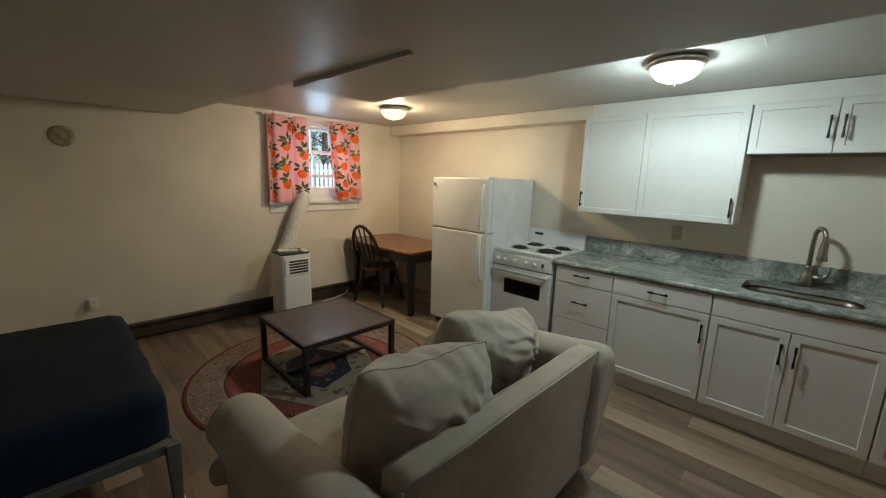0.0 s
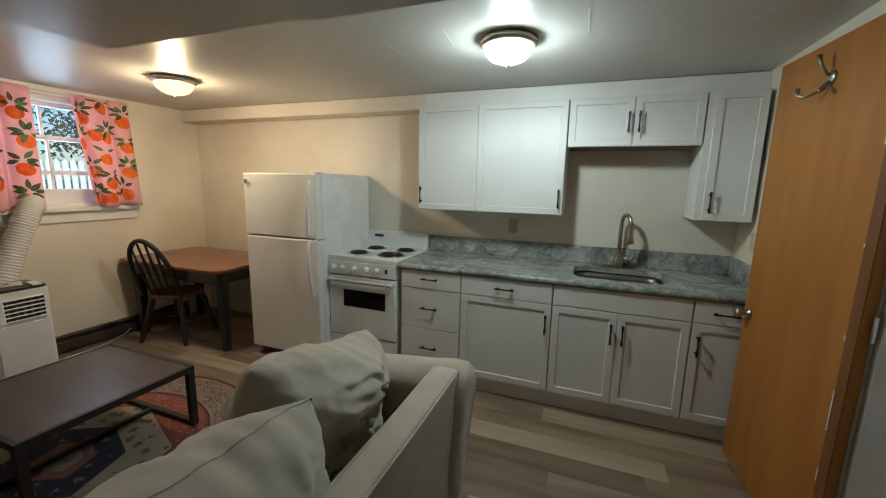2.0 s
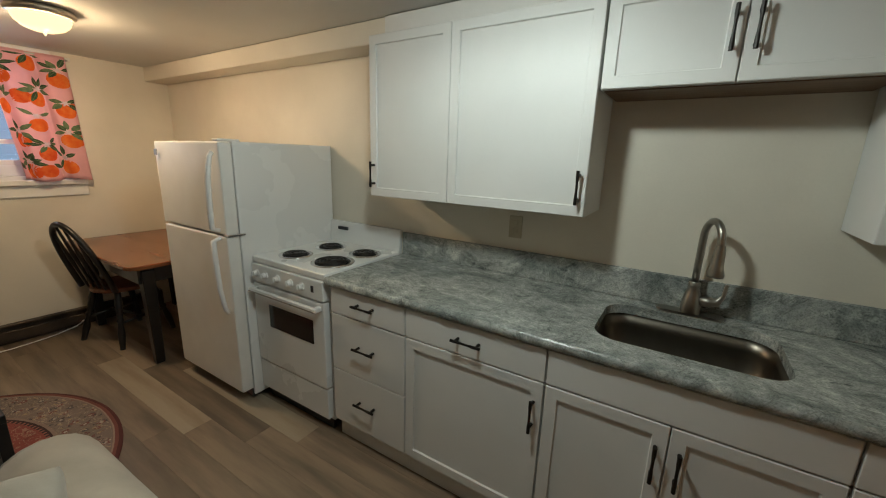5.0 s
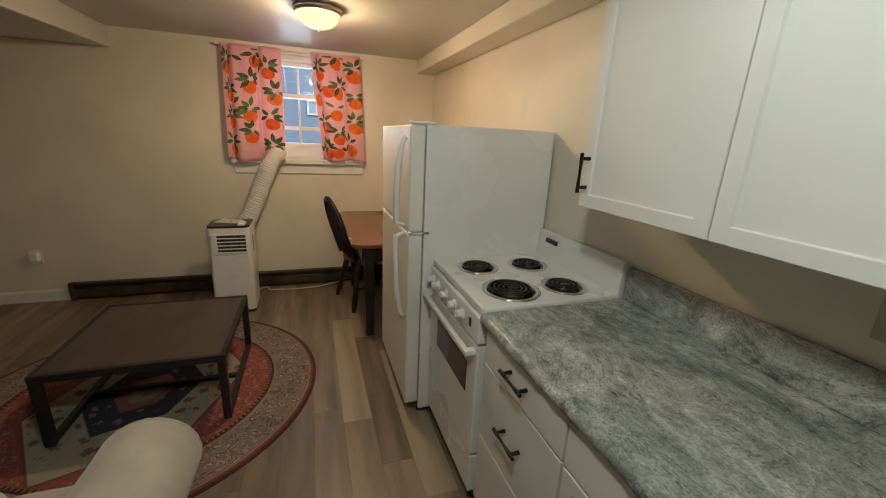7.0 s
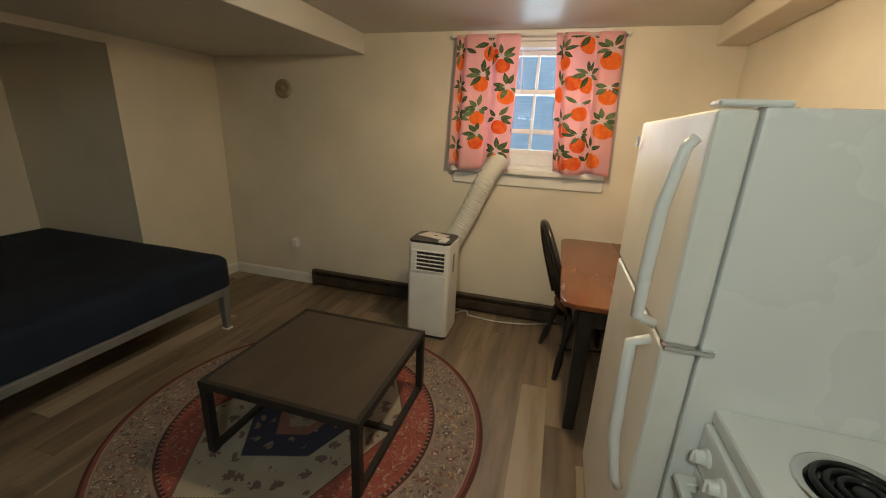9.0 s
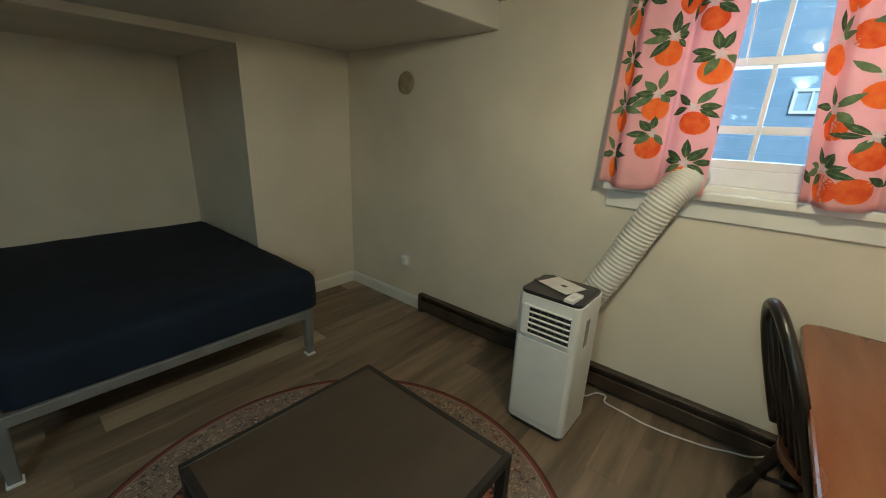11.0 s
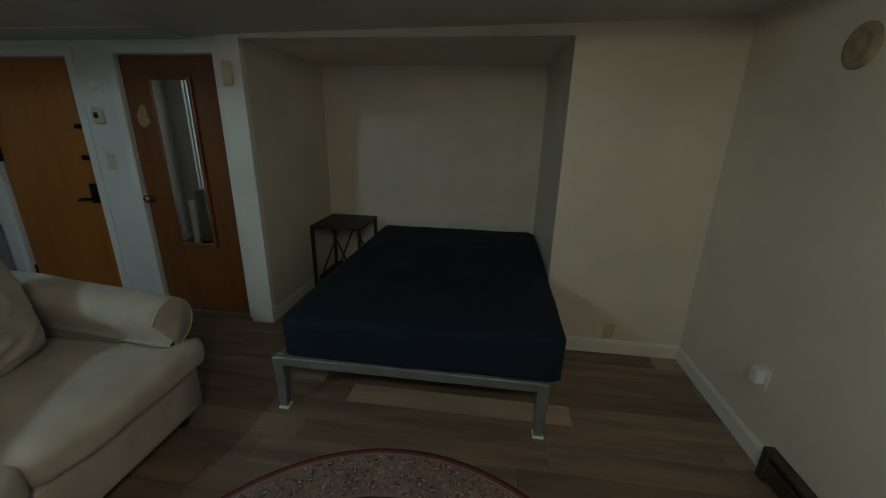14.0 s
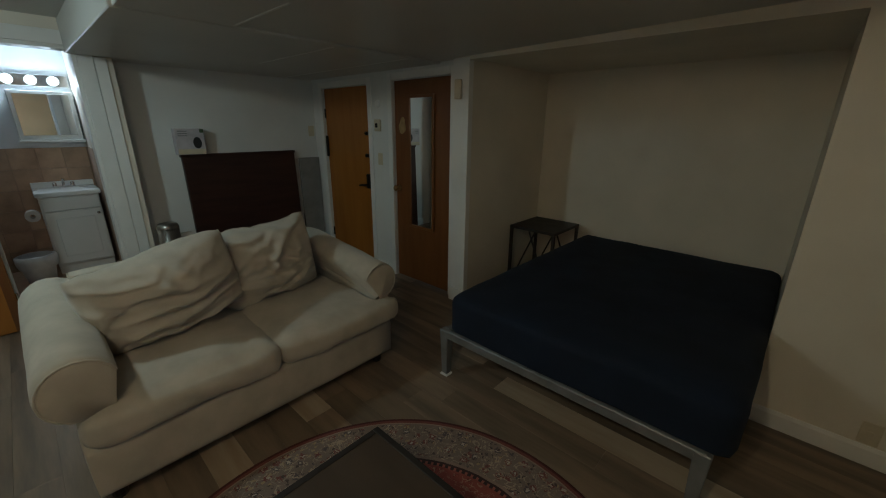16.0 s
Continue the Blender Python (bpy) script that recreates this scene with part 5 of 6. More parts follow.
# ---- living area ----
RC = (-2.675, 1.579)
rg = thing("rug", (*RC, 0.0), "round red and taupe oriental rug with a cream medallion", "rug")
def rug_material():
    """Concentric borders, a red field and a stepped medallion, woven with small flowers."""
    m = bpy.data.materials.new("woven_oriental_rug")
    m.use_nodes = True
    nt = m.node_tree
    n, l = nt.nodes, nt.links
    b = n["Principled BSDF"]
    b.inputs["Roughness"].default_value = 0.95
    tc = n.new("ShaderNodeTexCoord")
    sep = n.new("ShaderNodeSeparateXYZ")
    l.new(tc.outputs["Object"], sep.inputs[0])

    def maths(op, a, b_=None, clamp=False):
        q = n.new("ShaderNodeMath")
        q.operation, q.use_clamp = op, clamp
        for i, v in enumerate((a, b_)):
            if v is None:
                continue
            if isinstance(v, (int, float)):
                q.inputs[i].default_value = v
            else:
                l.new(v, q.inputs[i])
        return q.outputs[0]

    def mixc(f, a, c):
        q = n.new("ShaderNodeMix")
        q.data_type = "RGBA"
        l.new(f, q.inputs[0])
        for i, v in ((6, a), (7, c)):
            if isinstance(v, tuple):
                q.inputs[i].default_value = (*v, 1)
            else:
                l.new(v, q.inputs[i])
        return q.outputs[2]
    ln = n.new("ShaderNodeVectorMath")
    ln.operation = "LENGTH"
    l.new(tc.outputs["Object"], ln.inputs[0])
    r = ln.outputs["Value"]
    bend = n.new("ShaderNodeTexNoise")
    bend.inputs["Scale"].default_value = 9
    l.new(tc.outputs["Object"], bend.inputs[0])
    r2 = maths("ADD", r, maths("MULTIPLY", maths("SUBTRACT", bend.outputs[0], 0.5), 0.008))
    ramp = n.new("ShaderNodeValToRGB")
    cr = ramp.color_ramp
    cr.interpolation = "CONSTANT"
    stops = ((0.0, (0.25, 0.048, 0.034)), (0.655, (0.05, 0.022, 0.022)), (0.672, (0.26, 0.18, 0.14)), (0.69, (0.20, 0.148, 0.122)),
             (0.888, (0.30, 0.20, 0.15)), (0.897, (0.17, 0.045, 0.034)), (0.912, (0.085, 0.016, 0.014)))
    cr.elements[0].color = (*stops[0][1], 1)
    cr.elements[1].position, cr.elements[1].color = stops[1][0], (*stops[1][1], 1)
    for p, c in stops[2:]:
        cr.elements.new(p).color = (*c, 1)
    l.new(r2, ramp.inputs[0])
    base = ramp.outputs[0]
    # the medallion is a long hexagon, turned a little on the floor
    mu = maths("ADD", maths("MULTIPLY", sep.outputs[0], 0.933), maths("MULTIPLY", sep.outputs[1], -0.361))
    mv = maths("ADD", maths("MULTIPLY", sep.outputs[0], 0.361), maths("MULTIPLY", sep.outputs[1], 0.933))
    ax, ay = maths("ABSOLUTE", mu), maths("ABSOLUTE", mv)
    dia = maths("ADD", ax, maths("MULTIPLY", ay, 0.82))
    step = maths("PINGPONG", maths("SUBTRACT", ax, ay), 0.010)
    dz = maths("MAXIMUM", maths("ADD", dia, step), maths("ADD", maths("MULTIPLY", ay, 1.51), 0.004))
    base = mixc(maths("LESS_THAN", dz, 0.655), base, (0.10, 0.05, 0.04))
    base = mixc(maths("LESS_THAN", dz, 0.645), base, (0.34, 0.285, 0.215))
    base = mixc(maths("LESS_THAN", dz, 0.365), base, (0.030, 0.030, 0.055))
    base = mixc(maths("LESS_THAN", dz, 0.19), base, (0.24, 0.085, 0.06))
    base = mixc(maths("LESS_THAN", dz, 0.12), base, (0.28, 0.21, 0.165))

    def flowers(scale, size, seed, inner):
        v = n.new("ShaderNodeTexVoronoi")
        v.inputs["Scale"].default_value = scale
        v.inputs["Randomness"].default_value = 0.75
        mp = n.new("ShaderNodeMapping")
        mp.inputs["Location"].default_value = (seed, seed * 2, 0)
        l.new(tc.outputs["Object"], mp.inputs[0])
        wob = n.new("ShaderNodeTexNoise")
        wob.inputs["Scale"].default_value = scale * 4
        l.new(mp.outputs[0], wob.inputs[0])
        l.new(mp.outputs[0], v.inputs["Vector"])
        d = maths("ADD", v.outputs["Distance"], maths("MULTIPLY", maths("SUBTRACT", wob.outputs[0], 0.5), 0.85))
        return maths("LESS_THAN", d, size), maths("LESS_THAN", d, size * inner), v.outputs["Color"]
    turn_ = maths("ARCTAN2", sep.outputs[1], sep.outputs[0])
    dash = maths("GREATER_THAN", maths("SINE", maths("MULTIPLY", turn_, 150.0)), 0.25)
    guard = maths("MULTIPLY", maths("GREATER_THAN", r2, 0.650), maths("LESS_THAN", r2, 0.665))
    base = mixc(guard, base, (0.045, 0.022, 0.022))
    base = mixc(maths("MULTIPLY", guard, dash), base, (0.30, 0.09, 0.06))
    f1, f1c, col = flowers(19, 0.31, 1.3, 0.42)
    band = maths("MULTIPLY", maths("GREATER_THAN", r2, 0.69), maths("LESS_THAN", r2, 0.885))
    hs_ = n.new("ShaderNodeSeparateColor")
    l.new(col, hs_.inputs[0])
    tone = mixc(maths("GREATER_THAN", hs_.outputs[0], 0.5), (0.17, 0.055, 0.045), (0.10, 0.08, 0.08))
    base = mixc(maths("MULTIPLY", f1, band), base, tone)
    base = mixc(maths("MULTIPLY", f1c, band), base, (0.42, 0.36, 0.30))
    f5, f5c, col5 = flowers(30, 0.24, 9.2, 0.5)
    gold = mixc(maths("GREATER_THAN", hs_.outputs[1], 0.45), (0.33, 0.235, 0.13), (0.085, 0.06, 0.055))
    base = mixc(maths("MULTIPLY", f5, band), base, gold)
    vine = n.new("ShaderNodeTexNoise")
    vine.inputs["Scale"].default_value, vine.inputs["Detail"].default_value, vine.inputs["Distortion"].default_value = 16, 2, 1.5
    l.new(tc.outputs["Object"], vine.inputs[0])
    curl = maths("LESS_THAN", maths("ABSOLUTE", maths("SUBTRACT", vine.outputs[0], 0.5)), 0.016)
    base = mixc(maths("MULTIPLY", curl, band), base, (0.36, 0.28, 0.20))
    f2, f2c, col2 = flowers(21, 0.25, 4.1, 0.6)
    field = maths("MULTIPLY", maths("LESS_THAN", r2, 0.64), maths("GREATER_THAN", dz, 0.675))
    base = mixc(maths("MULTIPLY", f2, field), base, (0.17, 0.03, 0.025))
    base = mixc(maths("MULTIPLY", f2c, field), base, (0.36, 0.20, 0.13))
    base = mixc(maths("MULTIPLY", curl, field), base, (0.34, 0.17, 0.11))
    med = maths("MULTIPLY", maths("LESS_THAN", dz, 0.625), maths("GREATER_THAN", dz, 0.385))
    f3, f3c, col3 = flowers(12, 0.30, 7.7, 0.45)
    base = mixc(maths("MULTIPLY", f3, med), base, (0.16, 0.10, 0.085))
    core = maths("LESS_THAN", dz, 0.34)
    f4, f4c, col4 = flowers(13, 0.24, 2.7, 0.45)
    base = mixc(maths("MULTIPLY", f4, core), base, (0.20, 0.13, 0.10))
    pile = n.new("ShaderNodeTexNoise")
    pile.inputs["Scale"].default_value, pile.inputs["Detail"].default_value = 260, 2
    l.new(tc.outputs["Object"], pile.inputs[0])
    fade = n.new("ShaderNodeTexNoise")
    fade.inputs["Scale"].default_value = 5
    l.new(tc.outputs["Object"], fade.inputs[0])
    hsv = n.new("ShaderNodeHueSaturation")
    hsv.inputs["Saturation"].default_value = 0.92
    l.new(maths("ADD", maths("MULTIPLY", pile.outputs[0], 0.5), maths("ADD", maths("MULTIPLY", fade.outputs[0], 0.6), 0.45)), hsv.inputs["Value"])
    l.new(base, hsv.inputs["Color"])
    l.new(hsv.outputs[0], b.inputs["Base Color"])
    bp = n.new("ShaderNodeBump")
    bp.inputs["Strength"].default_value, bp.inputs["Distance"].default_value = 0.5, 0.003
    l.new(pile.outputs[0], bp.inputs["Height"]), l.new(bp.outputs[0], b.inputs["Normal"])
    return m


part("rug_weave", lathe([(0, 0.009), (0.5, 0.009), (0.89, 0.009), (0.92, 0.008), (0.930, 0.005), (0.932, 0.0005), (0, 0.0005)], 96), rug_material(), rg)

# coffee table
cf = thing("coffee_table", (-2.706, 1.685, 0.0095), "dark brown coffee table on a black steel frame", "coffee table")
part("top", box(-0.385, 0.385, -0.38, 0.38, 0.352, 0.380, 0.003), WENGE, cf, "dark brown laminate top")
fb = bmesh.new()
for x0, x1, y0, y1 in ((-0.395, 0.395, -0.395, -0.37), (-0.395, 0.395, 0.37, 0.395), (-0.395, -0.37, -0.37, 0.37), (0.37, 0.395, -0.37, 0.37)):
    add_box(fb, x0, x1, y0, y1, 0.345, 0.383, 0.002)
part("top_frame", fb, IRON, cf)
for x in (-0.375, 0.375):
    for y in (-0.375, 0.375):
        part("leg", box(x - 0.019, x + 0.019, y - 0.019, y + 0.019, 0, 0.345, 0.002), IRON, cf)
for y in (-0.375, 0.375):
    part("foot_rail", box(-0.356, 0.356, y - 0.016, y + 0.016, 0.0, 0.028, 0.002), IRON, cf)
part("cross_rail", box(-0.014, 0.014, -0.359, 0.359, 0.002, 0.026, 0.002), IRON, cf)

# sofa: faces -x, back towards +x
so = thing("sofa", (-1.13, 1.30, 0.0), "oatmeal linen two-seat sofa with rolled arms", "sofa")


def swept_arm(y_in, sign, cu, cv, r):
    """A rolled arm: an upright side with a scroll on top, rising a little towards the back."""
    prof = [(0.0, 0.09), (0.0, cv - 0.09)]
    prof += [(cu + r * math.cos(a), cv + r * math.sin(a)) for a in [radians(160 - i * 17.5) for i in range(17)]]
    prof += [(0.088, cv - 0.13), (0.088, 0.09)]
    bm = bmesh.new()
    xs = (-0.372, -0.366, -0.350, -0.25, -0.1, 0.05, 0.2, 0.35, 0.45, 0.505, 0.53, 0.54)
    scales = (0.88, 0.95, 1.0, 1.0, 1.0, 1.0, 1.0, 1.0, 1.0, 0.98, 0.90, 0.80)
    cz = 0.42
    rows = []
    for x, sc in zip(xs, scales):
        lift = 0.075 * max(0.0, (x + 0.35) / 0.86) ** 1.3
        row = []
        for u, v in prof:
            z = (cz + (v - cz) * sc) + (lift if v > 0.3 else 0)
            lean = 0.05 * (z - 0.3) if x > 0.3 and z > 0.3 else 0
            w = Vector((x * 5, u * 8, v * 5 + sign * 3))
            row.append(bm.verts.new((x + lean + 0.004 * noise.noise(w), y_in + sign * (0.05 + (u - 0.05) * sc + 0.004 * noise.noise(w * 1.7)), z + 0.008 * noise.noise(w * 1.2))))
        rows.append(row)
    n = len(prof)
    for a, b in zip(rows, rows[1:]):
        for i in range(n):
            bm.faces.new((a[i], a[(i + 1) % n], b[(i + 1) % n], b[i]))
    bm.faces.new(rows[0]), bm.faces.new(rows[-1])
    return bm


part("base", soft_block(-0.412, 0.50, -0.722, 0.795, 0.065, 0.30, 0.02, 0.004, 0.003, 8, 1), LINEN, so, "", True)
# back: leaning frame with a squared padded top and corded seams
bm = soft_block(0.40, 0.505, -0.565, 0.672, 0.08, 0.765, 0.014, 0.003, 0.004, 14, 2)
for v in bm.verts:
    v.co.x += 0.06 * (v.co.z - 0.3) * (1 if v.co.z > 0.3 else 0)
part("back", bm, LINEN, so, "", True)
for x, z in ((0.531, 0.757), (0.432, 0.762)):
    part("back_piping", tube([(x - 0.003, -0.555, z - 0.004), (x + 0.002, -0.3, z), (x, 0.0, z + 0.002), (x + 0.003, 0.3, z), (x - 0.003, 0.66, z - 0.003)], 0.0045, 8), LINEN, so, "corded seam", True)
for y in (-0.566, 0.673):
    part("back_piping", tube([(0.503, y, 0.12), (0.505, y, 0.30), (0.530, y, 0.752)], 0.0045, 8), LINEN, so, "corded seam", True)
for s, cu, cv, r in ((-1, 0.024, 0.566, 0.121), (1, 0.095, 0.548, 0.130)):
    arm = part("arm", swept_arm(s * 0.655, s, cu, cv, r), LINEN, so, "", True)
    ring = []
    for i in range(17):
        a = radians(160 - i * 17.5)
        ring.append((-0.368, s * (0.655 + 0.05 + (cu - 0.05 + r * math.cos(a)) * 0.955), 0.42 + (cv - 0.42 + r * math.sin(a)) * 0.955))
    part("arm_piping", tube(ring, 0.005, 6), LINEN, arm, "corded seam", True)
for k, (y0, y1) in enumerate(((-0.66, -0.005), (0.005, 0.66))):
    bm = soft_block(-0.435, 0.395, y0, y1, 0.285, 0.447, 0.055, 0.030, 0.014, 16, 5 + k * 3)
    for v in bm.verts:
        # the cushion laps round the front of the arm
        if v.co.x < -0.375:
            v.co.y += (0.12 if k else -0.13) * max(0, min(1, (abs(v.co.y) - 0.45) / 0.2))
    part("seat_cushion", bm, LINEN, so, "sagging loose seat cushion", True)
for x in (-0.35, 0.42):
    for y in (-0.63, 0.73):
        part("foot", lathe([(0.022, 0), (0.03, 0.02), (0.032, 0.07), (0, 0.07)], 12, (x, y, 0)), EBONY, so)


def back_pillow(y, x, z, lean, turn, roll, w, h, d, seed, crease, corner, full, corded, label):
    p = thing("back_cushion", (x, y, z), label, "cushion", "loose back cushions")
    p.matrix_world = pose(x, y, z, 0, 0, 90 + turn) @ pose(0, 0, 0, lean) @ pose(0, 0, 0, 0, roll)
    bm, rim = pillow(w, h, d, seed, crease, 52, corner, full)
    bmesh.ops.translate(bm, verts=bm.verts, vec=(0, 0, h / 2))
    part("cover", bm, LINEN2, p, "", True)
    if corded:
        part("piping", tube([(x, y_, z_ + h / 2) for x, y_, z_ in rim], 0.0034, 6, True), LINEN2, p, "corded seam", True)


back_pillow(1.06, -0.94, 0.425, 7, -3, 5, 0.66, 0.50, 0.39, 3.0, 0.060, 0.07, 0.53, True, "slumped oatmeal linen back cushion on the sofa")
back_pillow(1.60, -1.02, 0.455, -3, 2, 11, 0.74, 0.480, 0.38, 9.0, 0.056, 0.10, 0.49, False, "slumped oatmeal linen back cushion leaning on the sofa arm")

# ---- bed in the alcove ----
bd = thing("bed_frame", (-2.595, -0.50, 0.0), "grey metal platform bed frame", "bed")
for x0, x1, y0, y1 in ((-0.69, 0.69, 0.955, 0.985), (-0.69, 0.69, -0.985, -0.955), (-0.69, -0.66, -0.955, 0.955), (0.66, 0.69, -0.955, 0.955)):
    part("rail", box(x0, x1, y0, y1, 0.276, 0.327, 0.004), GREYMETAL, bd)
for x in (-0.675, 0.675):
    for y in (-0.955, 0.955):
        bm = bmesh.new()
        add_box(bm, x - 0.032, x + 0.032, y - 0.032, y + 0.032, 0.012, 0.3235, 0.005)
        for v in bm.verts:
            if v.co.z < 0.1:
                v.co.x += (x - v.co.x) * 0.35
                v.co.y += (y - v.co.y) * 0.35
        lg = part("leg", bm, GREYMETAL, bd)
        part("foot_cap", box(x - 0.028, x + 0.028, y - 0.028, y + 0.028, 0, 0.013, 0.003), PLASTIC, lg, "pale plastic foot")
for i in range(9):
    y = -0.85 + i * 0.212
    part("slat", box(-0.66, 0.66, y - 0.03, y + 0.03, 0.307, 0.320, 0.002), GREYMETAL, bd)
mt = thing("mattress", (-2.595, -0.50, 0.327), "thick mattress in a dark navy cover", "mattress")
bm = soft_block(-0.772, 0.662, -0.965, 0.962, -0.05, 0.239, 0.062, 0.006, 0.006, 22, 4)
for v in bm.verts:
    v.co.z = max(v.co.z, 0.001)
part("body", bm, NAVY, mt, "", True)
part("seam", tube([(x, y, 0.188) for x, y in rounded(-0.764, 0.647, -0.957, 0.947, 0.075, 6)], 0.004, 6, True), NAVY, mt, "stitched seam", True)

tbl = thing("side_table", (-1.62, -1.26, 0.0), "small dark metal side table beside the bed", "side table")
part("top", box(-0.23, 0.23, -0.25, 0.25, 0.595, 0.620, 0.003), IRON, tbl)
for x in (-0.215, 0.215):
    for y in (-0.235, 0.235):
        part("leg", box(x - 0.013, x + 0.013, y - 0.013, y + 0.013, 0, 0.595, 0.002), IRON, tbl)
for y in (-0.235, 0.235):
    part("brace", rod((-0.21, y, 0.02), (0.03, y, 0.59), 0.008), IRON, tbl)
    part("brace", rod((0.21, y, 0.02), (-0.03, y, 0.59), 0.008), IRON, tbl)
part("shelf", box(-0.20, 0.20, -0.22, 0.22, 0.12, 0.135, 0.002), IRON, tbl)

# ---- entrance side ----
hb = thing("leaning_headboard", (0.94, 0.42, 0.0), "dark mahogany headboard leaning on the wall", "headboard")
bm = box(-0.025, 0.020, -0.55, 0.55, 0.0, 1.20, 0.004)
bmesh.ops.transform(bm, matrix=pose(0, 0, 0, 0, 2.2), verts=bm.verts)
part("panel", bm, MAHOG, hb)
bm = box(-0.032, 0.026, -0.56, 0.56, 1.195, 1.222, 0.005)
bmesh.ops.transform(bm, matrix=pose(0, 0, 0, 0, 2.2), verts=bm.verts)
part("cap_rail", bm, MAHOG, hb)
bb = thing("cardboard_box", (0.955, 0.89, 1.224), "small printed carton standing on the headboard", "box")
part("carton", box(-0.05, 0.05, -0.12, 0.115, 0, 0.232, 0.002), material("printed_carton", (0.55, 0.52, 0.55), 0.6, vary=0.1, scale=12, bump=0.01), bb)
pic = prism([(0.036 * math.cos(a) - 0.055, 0.052 * math.sin(a) + 0.105) for a in [i * math.pi / 8 for i in range(16)]], 0, 0.002)
bmesh.ops.transform(pic, matrix=Matrix(((0, 0, 1, -0.0522), (1, 0, 0, 0), (0, 1, 0, 0), (0, 0, 0, 1))), verts=pic.verts)
part("picture", pic, DARKTOP, bb, "dark printed picture of a round device")
part("corner_mark", box(-0.0525, -0.0495, -0.118, -0.085, 0.195, 0.228, 0.001), FOLIAGE, bb, "green printed corner")
for z in (0.165, 0.185, 0.205):
    part("print_line", box(-0.0522, -0.0495, 0.02, 0.095, z, z + 0.008, 0.0005), GREYMETAL, bb)
part("banner", box(-0.0525, -0.0495, -0.115, 0.11, 0.004, 0.05, 0.001), IVORY, bb)
gp = thing("grey_panel", (0.99, -0.318, 0.0), "grey panel leaning against the wall", "panel")
part("board", box(-0.015, 0.015, -0.125, 0.125, 0, 1.13, 0.003), material("grey_board", (0.24, 0.24, 0.235), 0.7, vary=0.08, bump=0.02), gp)
tc_ = thing("trash_can", (0.67, 1.25, 0.0), "slim round brushed steel pedal bin", "trash can")
part("body", lathe([(0.0, 0.02), (0.080, 0.02), (0.082, 0.03), (0.082, 0.620), (0, 0.620)], 28), STEEL, tc_, "", True)
part("base_ring", lathe([(0.0, 0.0), (0.084, 0.0), (0.086, 0.022), (0, 0.022)], 28), DARKTOP, tc_)
part("lid", lathe([(0.084, 0.621), (0.085, 0.641), (0.074, 0.664), (0.03, 0.677), (0, 0.680)], 28), STEEL, tc_, "domed steel lid", True)
part("pedal", box(-0.120, -0.075, -0.02, 0.02, 0.008, 0.02, 0.003), DARKTOP, tc_)
wb = thing("white_board", (0.73, 1.11, 0.0), "narrow white board standing beside the bin", "board")
part("panel", box(-0.012, 0.012, -0.045, 0.045, 0, 0.55, 0.003), PLASTIC, wb)

# ---- bathroom ----
va = thing("bathroom_vanity", (2.27, 1.74, 0.0), "white vanity cabinet with a moulded basin top", "vanity")
part("body", box(-0.20, 0.215, -0.225, 0.225, 0.09, 0.80, 0.004), CAB, va)
part("toe_kick", box(-0.17, 0.215, -0.22, 0.22, 0, 0.09), CAB, va)
part("drawer_front", box(-0.218, -0.201, -0.215, 0.215, 0.655, 0.785, 0.004), CAB, va)
d = part("door", box(-0.218, -0.201, -0.215, 0.215, 0.11, 0.645, 0.004), CAB, va)
part("raised_panel", box(-0.225, -0.216, -0.15, 0.15, 0.18, 0.575, 0.006), CAB, d)
k = lathe([(0.006, 0), (0.008, 0.012), (0.014, 0.02), (0, 0.028)], 14)
bmesh.ops.transform(k, matrix=pose(-0.218, -0.185, 0.60, 0, -90), verts=k.verts)
part("knob", k, CHROME, d, "chrome knob", True)
part("basin_top", box(-0.235, 0.22, -0.245, 0.245, 0.80, 0.842, 0.010, 2), APPL, va, "white moulded basin top")
part("splash", box(0.195, 0.22, -0.245, 0.245, 0.842, 0.90, 0.004), APPL, va)
bf = thing("basin_tap", (2.42, 1.74, 0.843), "chrome two-handle basin tap", "tap")
part("base", prism(rounded(-0.025, 0.025, -0.09, 0.09, 0.024, 4), 0, 0.018, 0.004), CHROME, bf)
part("spout", tube([(0, 0, 0.015), (0, 0, 0.06), (-0.04, 0, 0.085), (-0.09, 0, 0.075)], 0.012, 10), CHROME, bf, "", True)
for s in (-1, 1):
    part("handle", lathe([(0.018, 0.015), (0.020, 0.04), (0.012, 0.05), (0, 0.052)], 14, (0, s * 0.07, 0)), CHROME, bf, "", True)
mc = thing("medicine_cabinet", (2.475, 1.72, 1.33), "white framed mirror cabinet over the vanity", "mirror cabinet")
part("case", box(-0.085, 0.015, -0.235, 0.235, 0, 0.46, 0.004), CAB, mc)
part("mirror_glass", box(-0.090, -0.084, -0.20, 0.20, 0.04, 0.43), MIRROR, mc, "mirror glass")
part("ledge", box(-0.11, 0.015, -0.245, 0.245, -0.03, -0.001, 0.006), CAB, mc)
vl = thing("vanity_light", (2.488, 1.77, 1.89), "chrome bar with three lit globe bulbs", "wall lamp")
part("bar", box(-0.045, 0.011, -0.28, 0.22, -0.055, 0.055, 0.004), CHROME, vl)
for y in (-0.17, -0.01, 0.15):
    bm = bmesh.new()
    bmesh.ops.create_uvsphere(bm, u_segments=20, v_segments=14, radius=0.043, matrix=pose(-0.085, y, 0))
    part("bulb", bm, BULB, vl, "lit globe bulb", True).visible_shadow = False
tp = thing("toilet_paper", (2.15, 2.035, 0.62), "white toilet paper roll on a holder", "toilet paper")
bm = lathe([(0.02, -0.05), (0.055, -0.05), (0.055, 0.05), (0.02, 0.05), (0.02, -0.05)], 24)
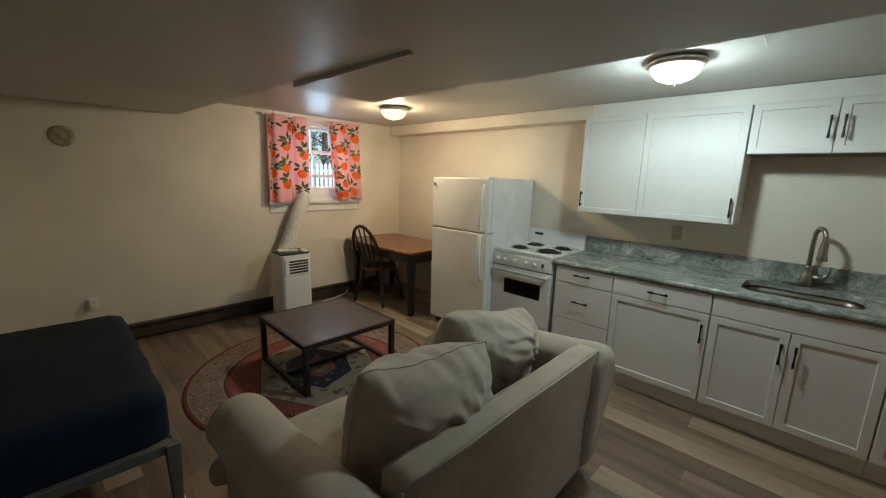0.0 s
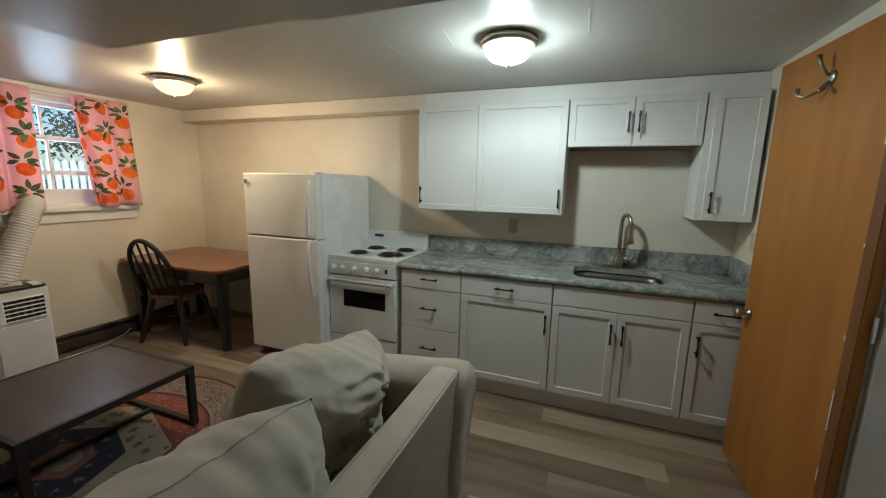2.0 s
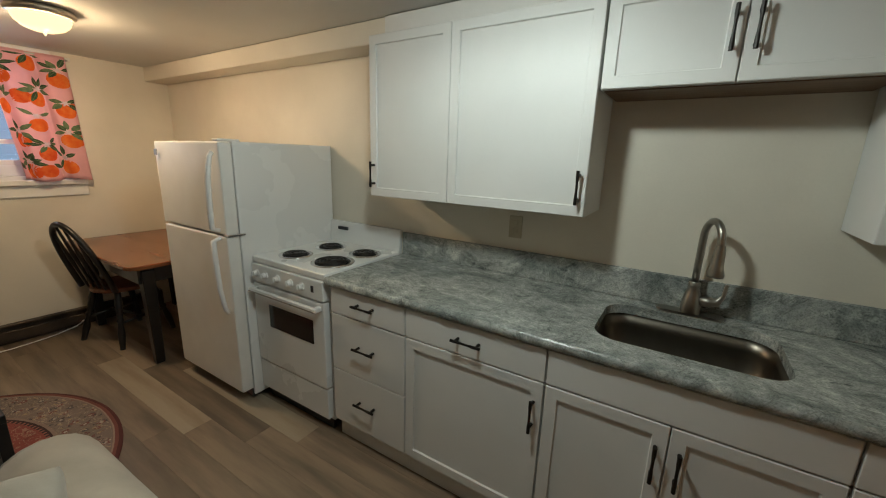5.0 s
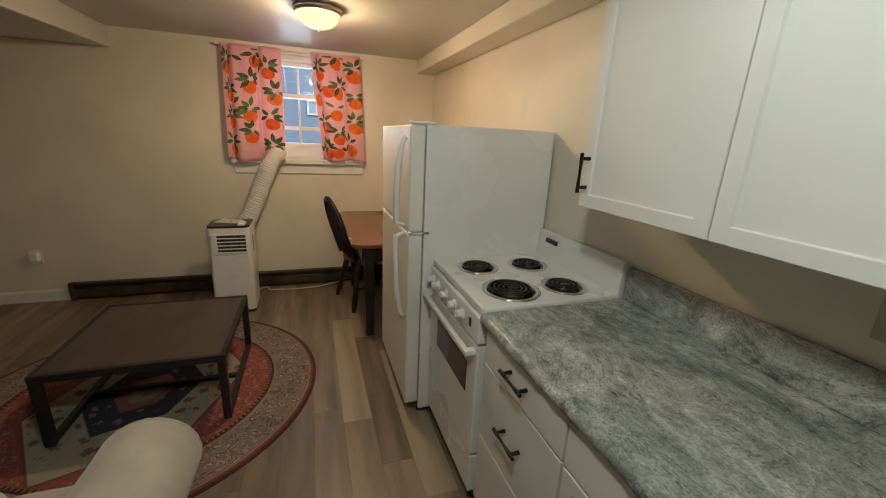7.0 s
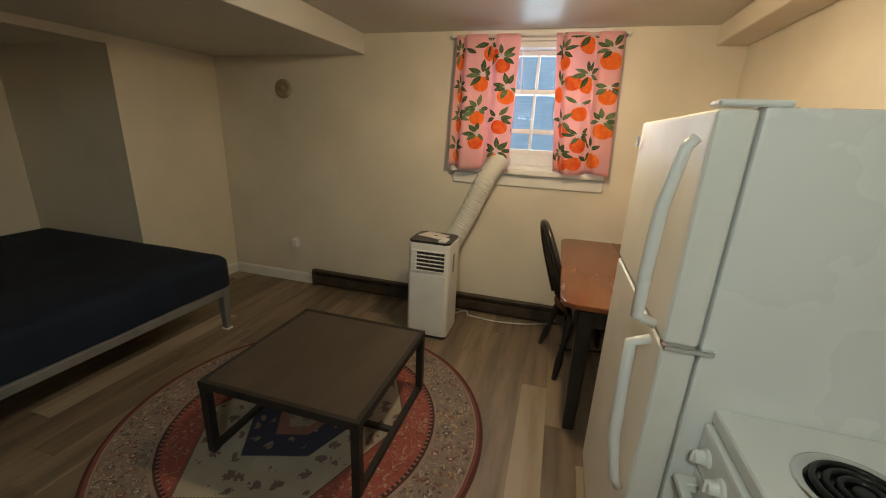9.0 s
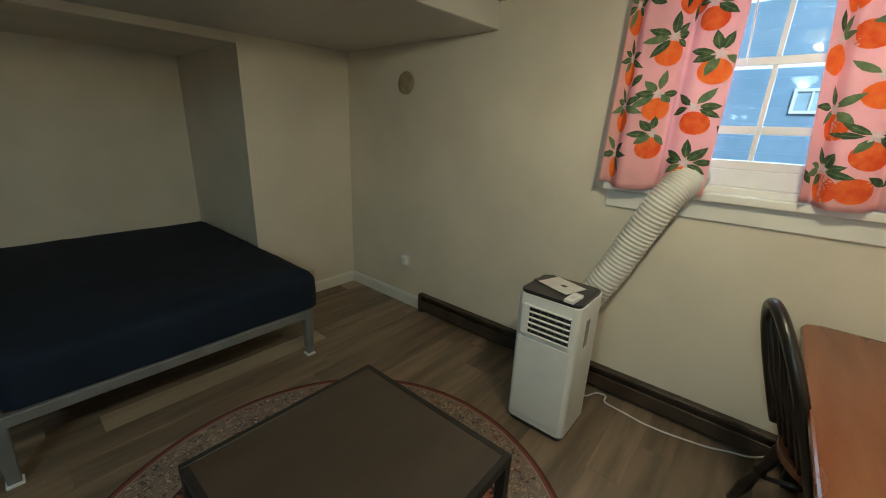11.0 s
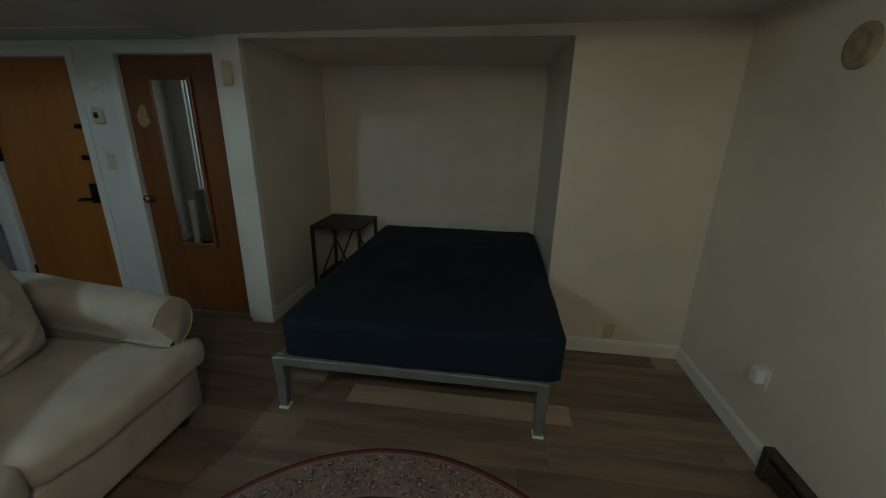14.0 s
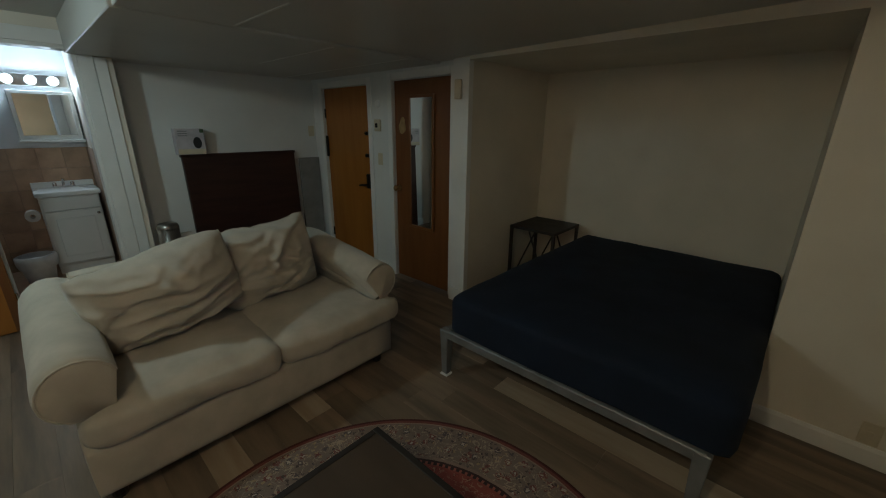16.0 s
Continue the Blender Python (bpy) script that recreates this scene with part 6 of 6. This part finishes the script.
bmesh.ops.transform(bm, matrix=pose(0, 0, 0, 0, 90), verts=bm.verts)
part("roll", bm, PAPER, tp)
part("holder", tube([(0.0, 0, 0), (0.07, 0, 0), (0.09, -0.03, 0), (0.09, -0.07, 0)], 0.008, 8), CHROME, tp)
wbk = thing("waste_bin", (1.98, 2.10, 0.0), "small bin with a white plastic liner", "waste bin")
bm = lathe([(0.0, 0.0), (0.10, 0.0), (0.115, 0.10), (0.128, 0.20), (0.135, 0.25), (0.120, 0.275), (0.145, 0.265), (0.150, 0.20), (0.140, 0.15)], 28)
for v in bm.verts:
    v.co += Vector((noise.noise(v.co * 20), noise.noise(v.co * 20 + Vector((3, 0, 0))), 0)) * 0.014
    v.co.z = max(v.co.z, 0)
part("liner", bm, BAG, wbk, "", True)

sc = thing("shower_curtain", (1.29, 3.02, 0.475), "dark brown curtain hanging against the bathroom wall", "curtain")
bm = bmesh.new()
rows = []
for i in range(49):
    u = i / 48
    x = -0.34 + 0.68 * u
    rows.append([bm.verts.new((x, 0.022 * math.sin(u * 34) + 0.008 * math.sin(u * 13 + j), 1.50 * j / 10)) for j in range(11)])
for a, b in zip(rows, rows[1:]):
    for j in range(10):
        bm.faces.new((a[j], b[j], b[j + 1], a[j + 1]))
cl = part("cloth", bm, material("dark_brown_cloth", (0.050, 0.030, 0.020), 0.9, vary=0.15, scale=8, fine=200, bump=0.04), sc, "", True)
th_ = cl.modifiers.new("thickness", "SOLIDIFY")
th_.thickness = 0.003
part("rod", rod((-0.38, 0.0, 1.515), (0.40, 0.0, 1.515), 0.011), CHROME, sc, "chrome rod")
for x in (-0.375, 0.395):
    part("bracket", rod((x, 0.0, 1.515), (x, 0.045, 1.515), 0.016), CHROME, sc)

# ---- floor planks, last ----
fl = structure("floor", box(WX - 0.1, EX + 0.10, -1.75, NY + 0.1, -0.10, -0.004), GAP, "grey-brown wood-look vinyl plank floor")
structure("floor_entry", box(EX + 0.10, 1.2, -0.6, 1.349, -0.10, -0.001), PLANK, "grey-brown vinyl floor by the entrance")
W, L = 0.152, 1.235
rnd = random.Random(11)
cache = {}
# rows whose end joints are known, by row from the one that starts at y = 2.645, with a pale plank in each
JOINTS = {0: -2.13, 2: -0.34, -16: -2.225}
PALE = {0: -3.365, 2: -0.34, -16: -3.46}
for row in range(-29, 9):
    y = 2.645 + row * W
    if y + W < AY or y > NY:
        continue
    x = WX - rnd.random() * L
    if row in JOINTS:
        x = JOINTS[row] - 4 * L
    while x < EX + 0.1:
        a, b = max(x, WX), min(x + L, EX + 0.1)
        c, d = max(y, AY), min(y + W, NY)
        chance = rnd.random()
        if b - a > 0.02 and d - c > 0.02:
            key = (round(b - a, 3), round(d - c, 3))
            light = chance < (0.17 if y > 2.3 else 0.06) or abs(a - PALE.get(row, 9)) < 0.03
            if (key, light) not in cache:
                o = part("plank", box(0.0003, b - a - 0.0003, 0.0003, d - c - 0.0003, -0.004, 0.0, 0.0006), LIGHTPLANK if light else PLANK, fl)
                cache[(key, light)] = o.data
            else:
                o = new("plank", cache[(key, light)])
                o.parent = fl
            o.location = (a, c, 0)
        x += L
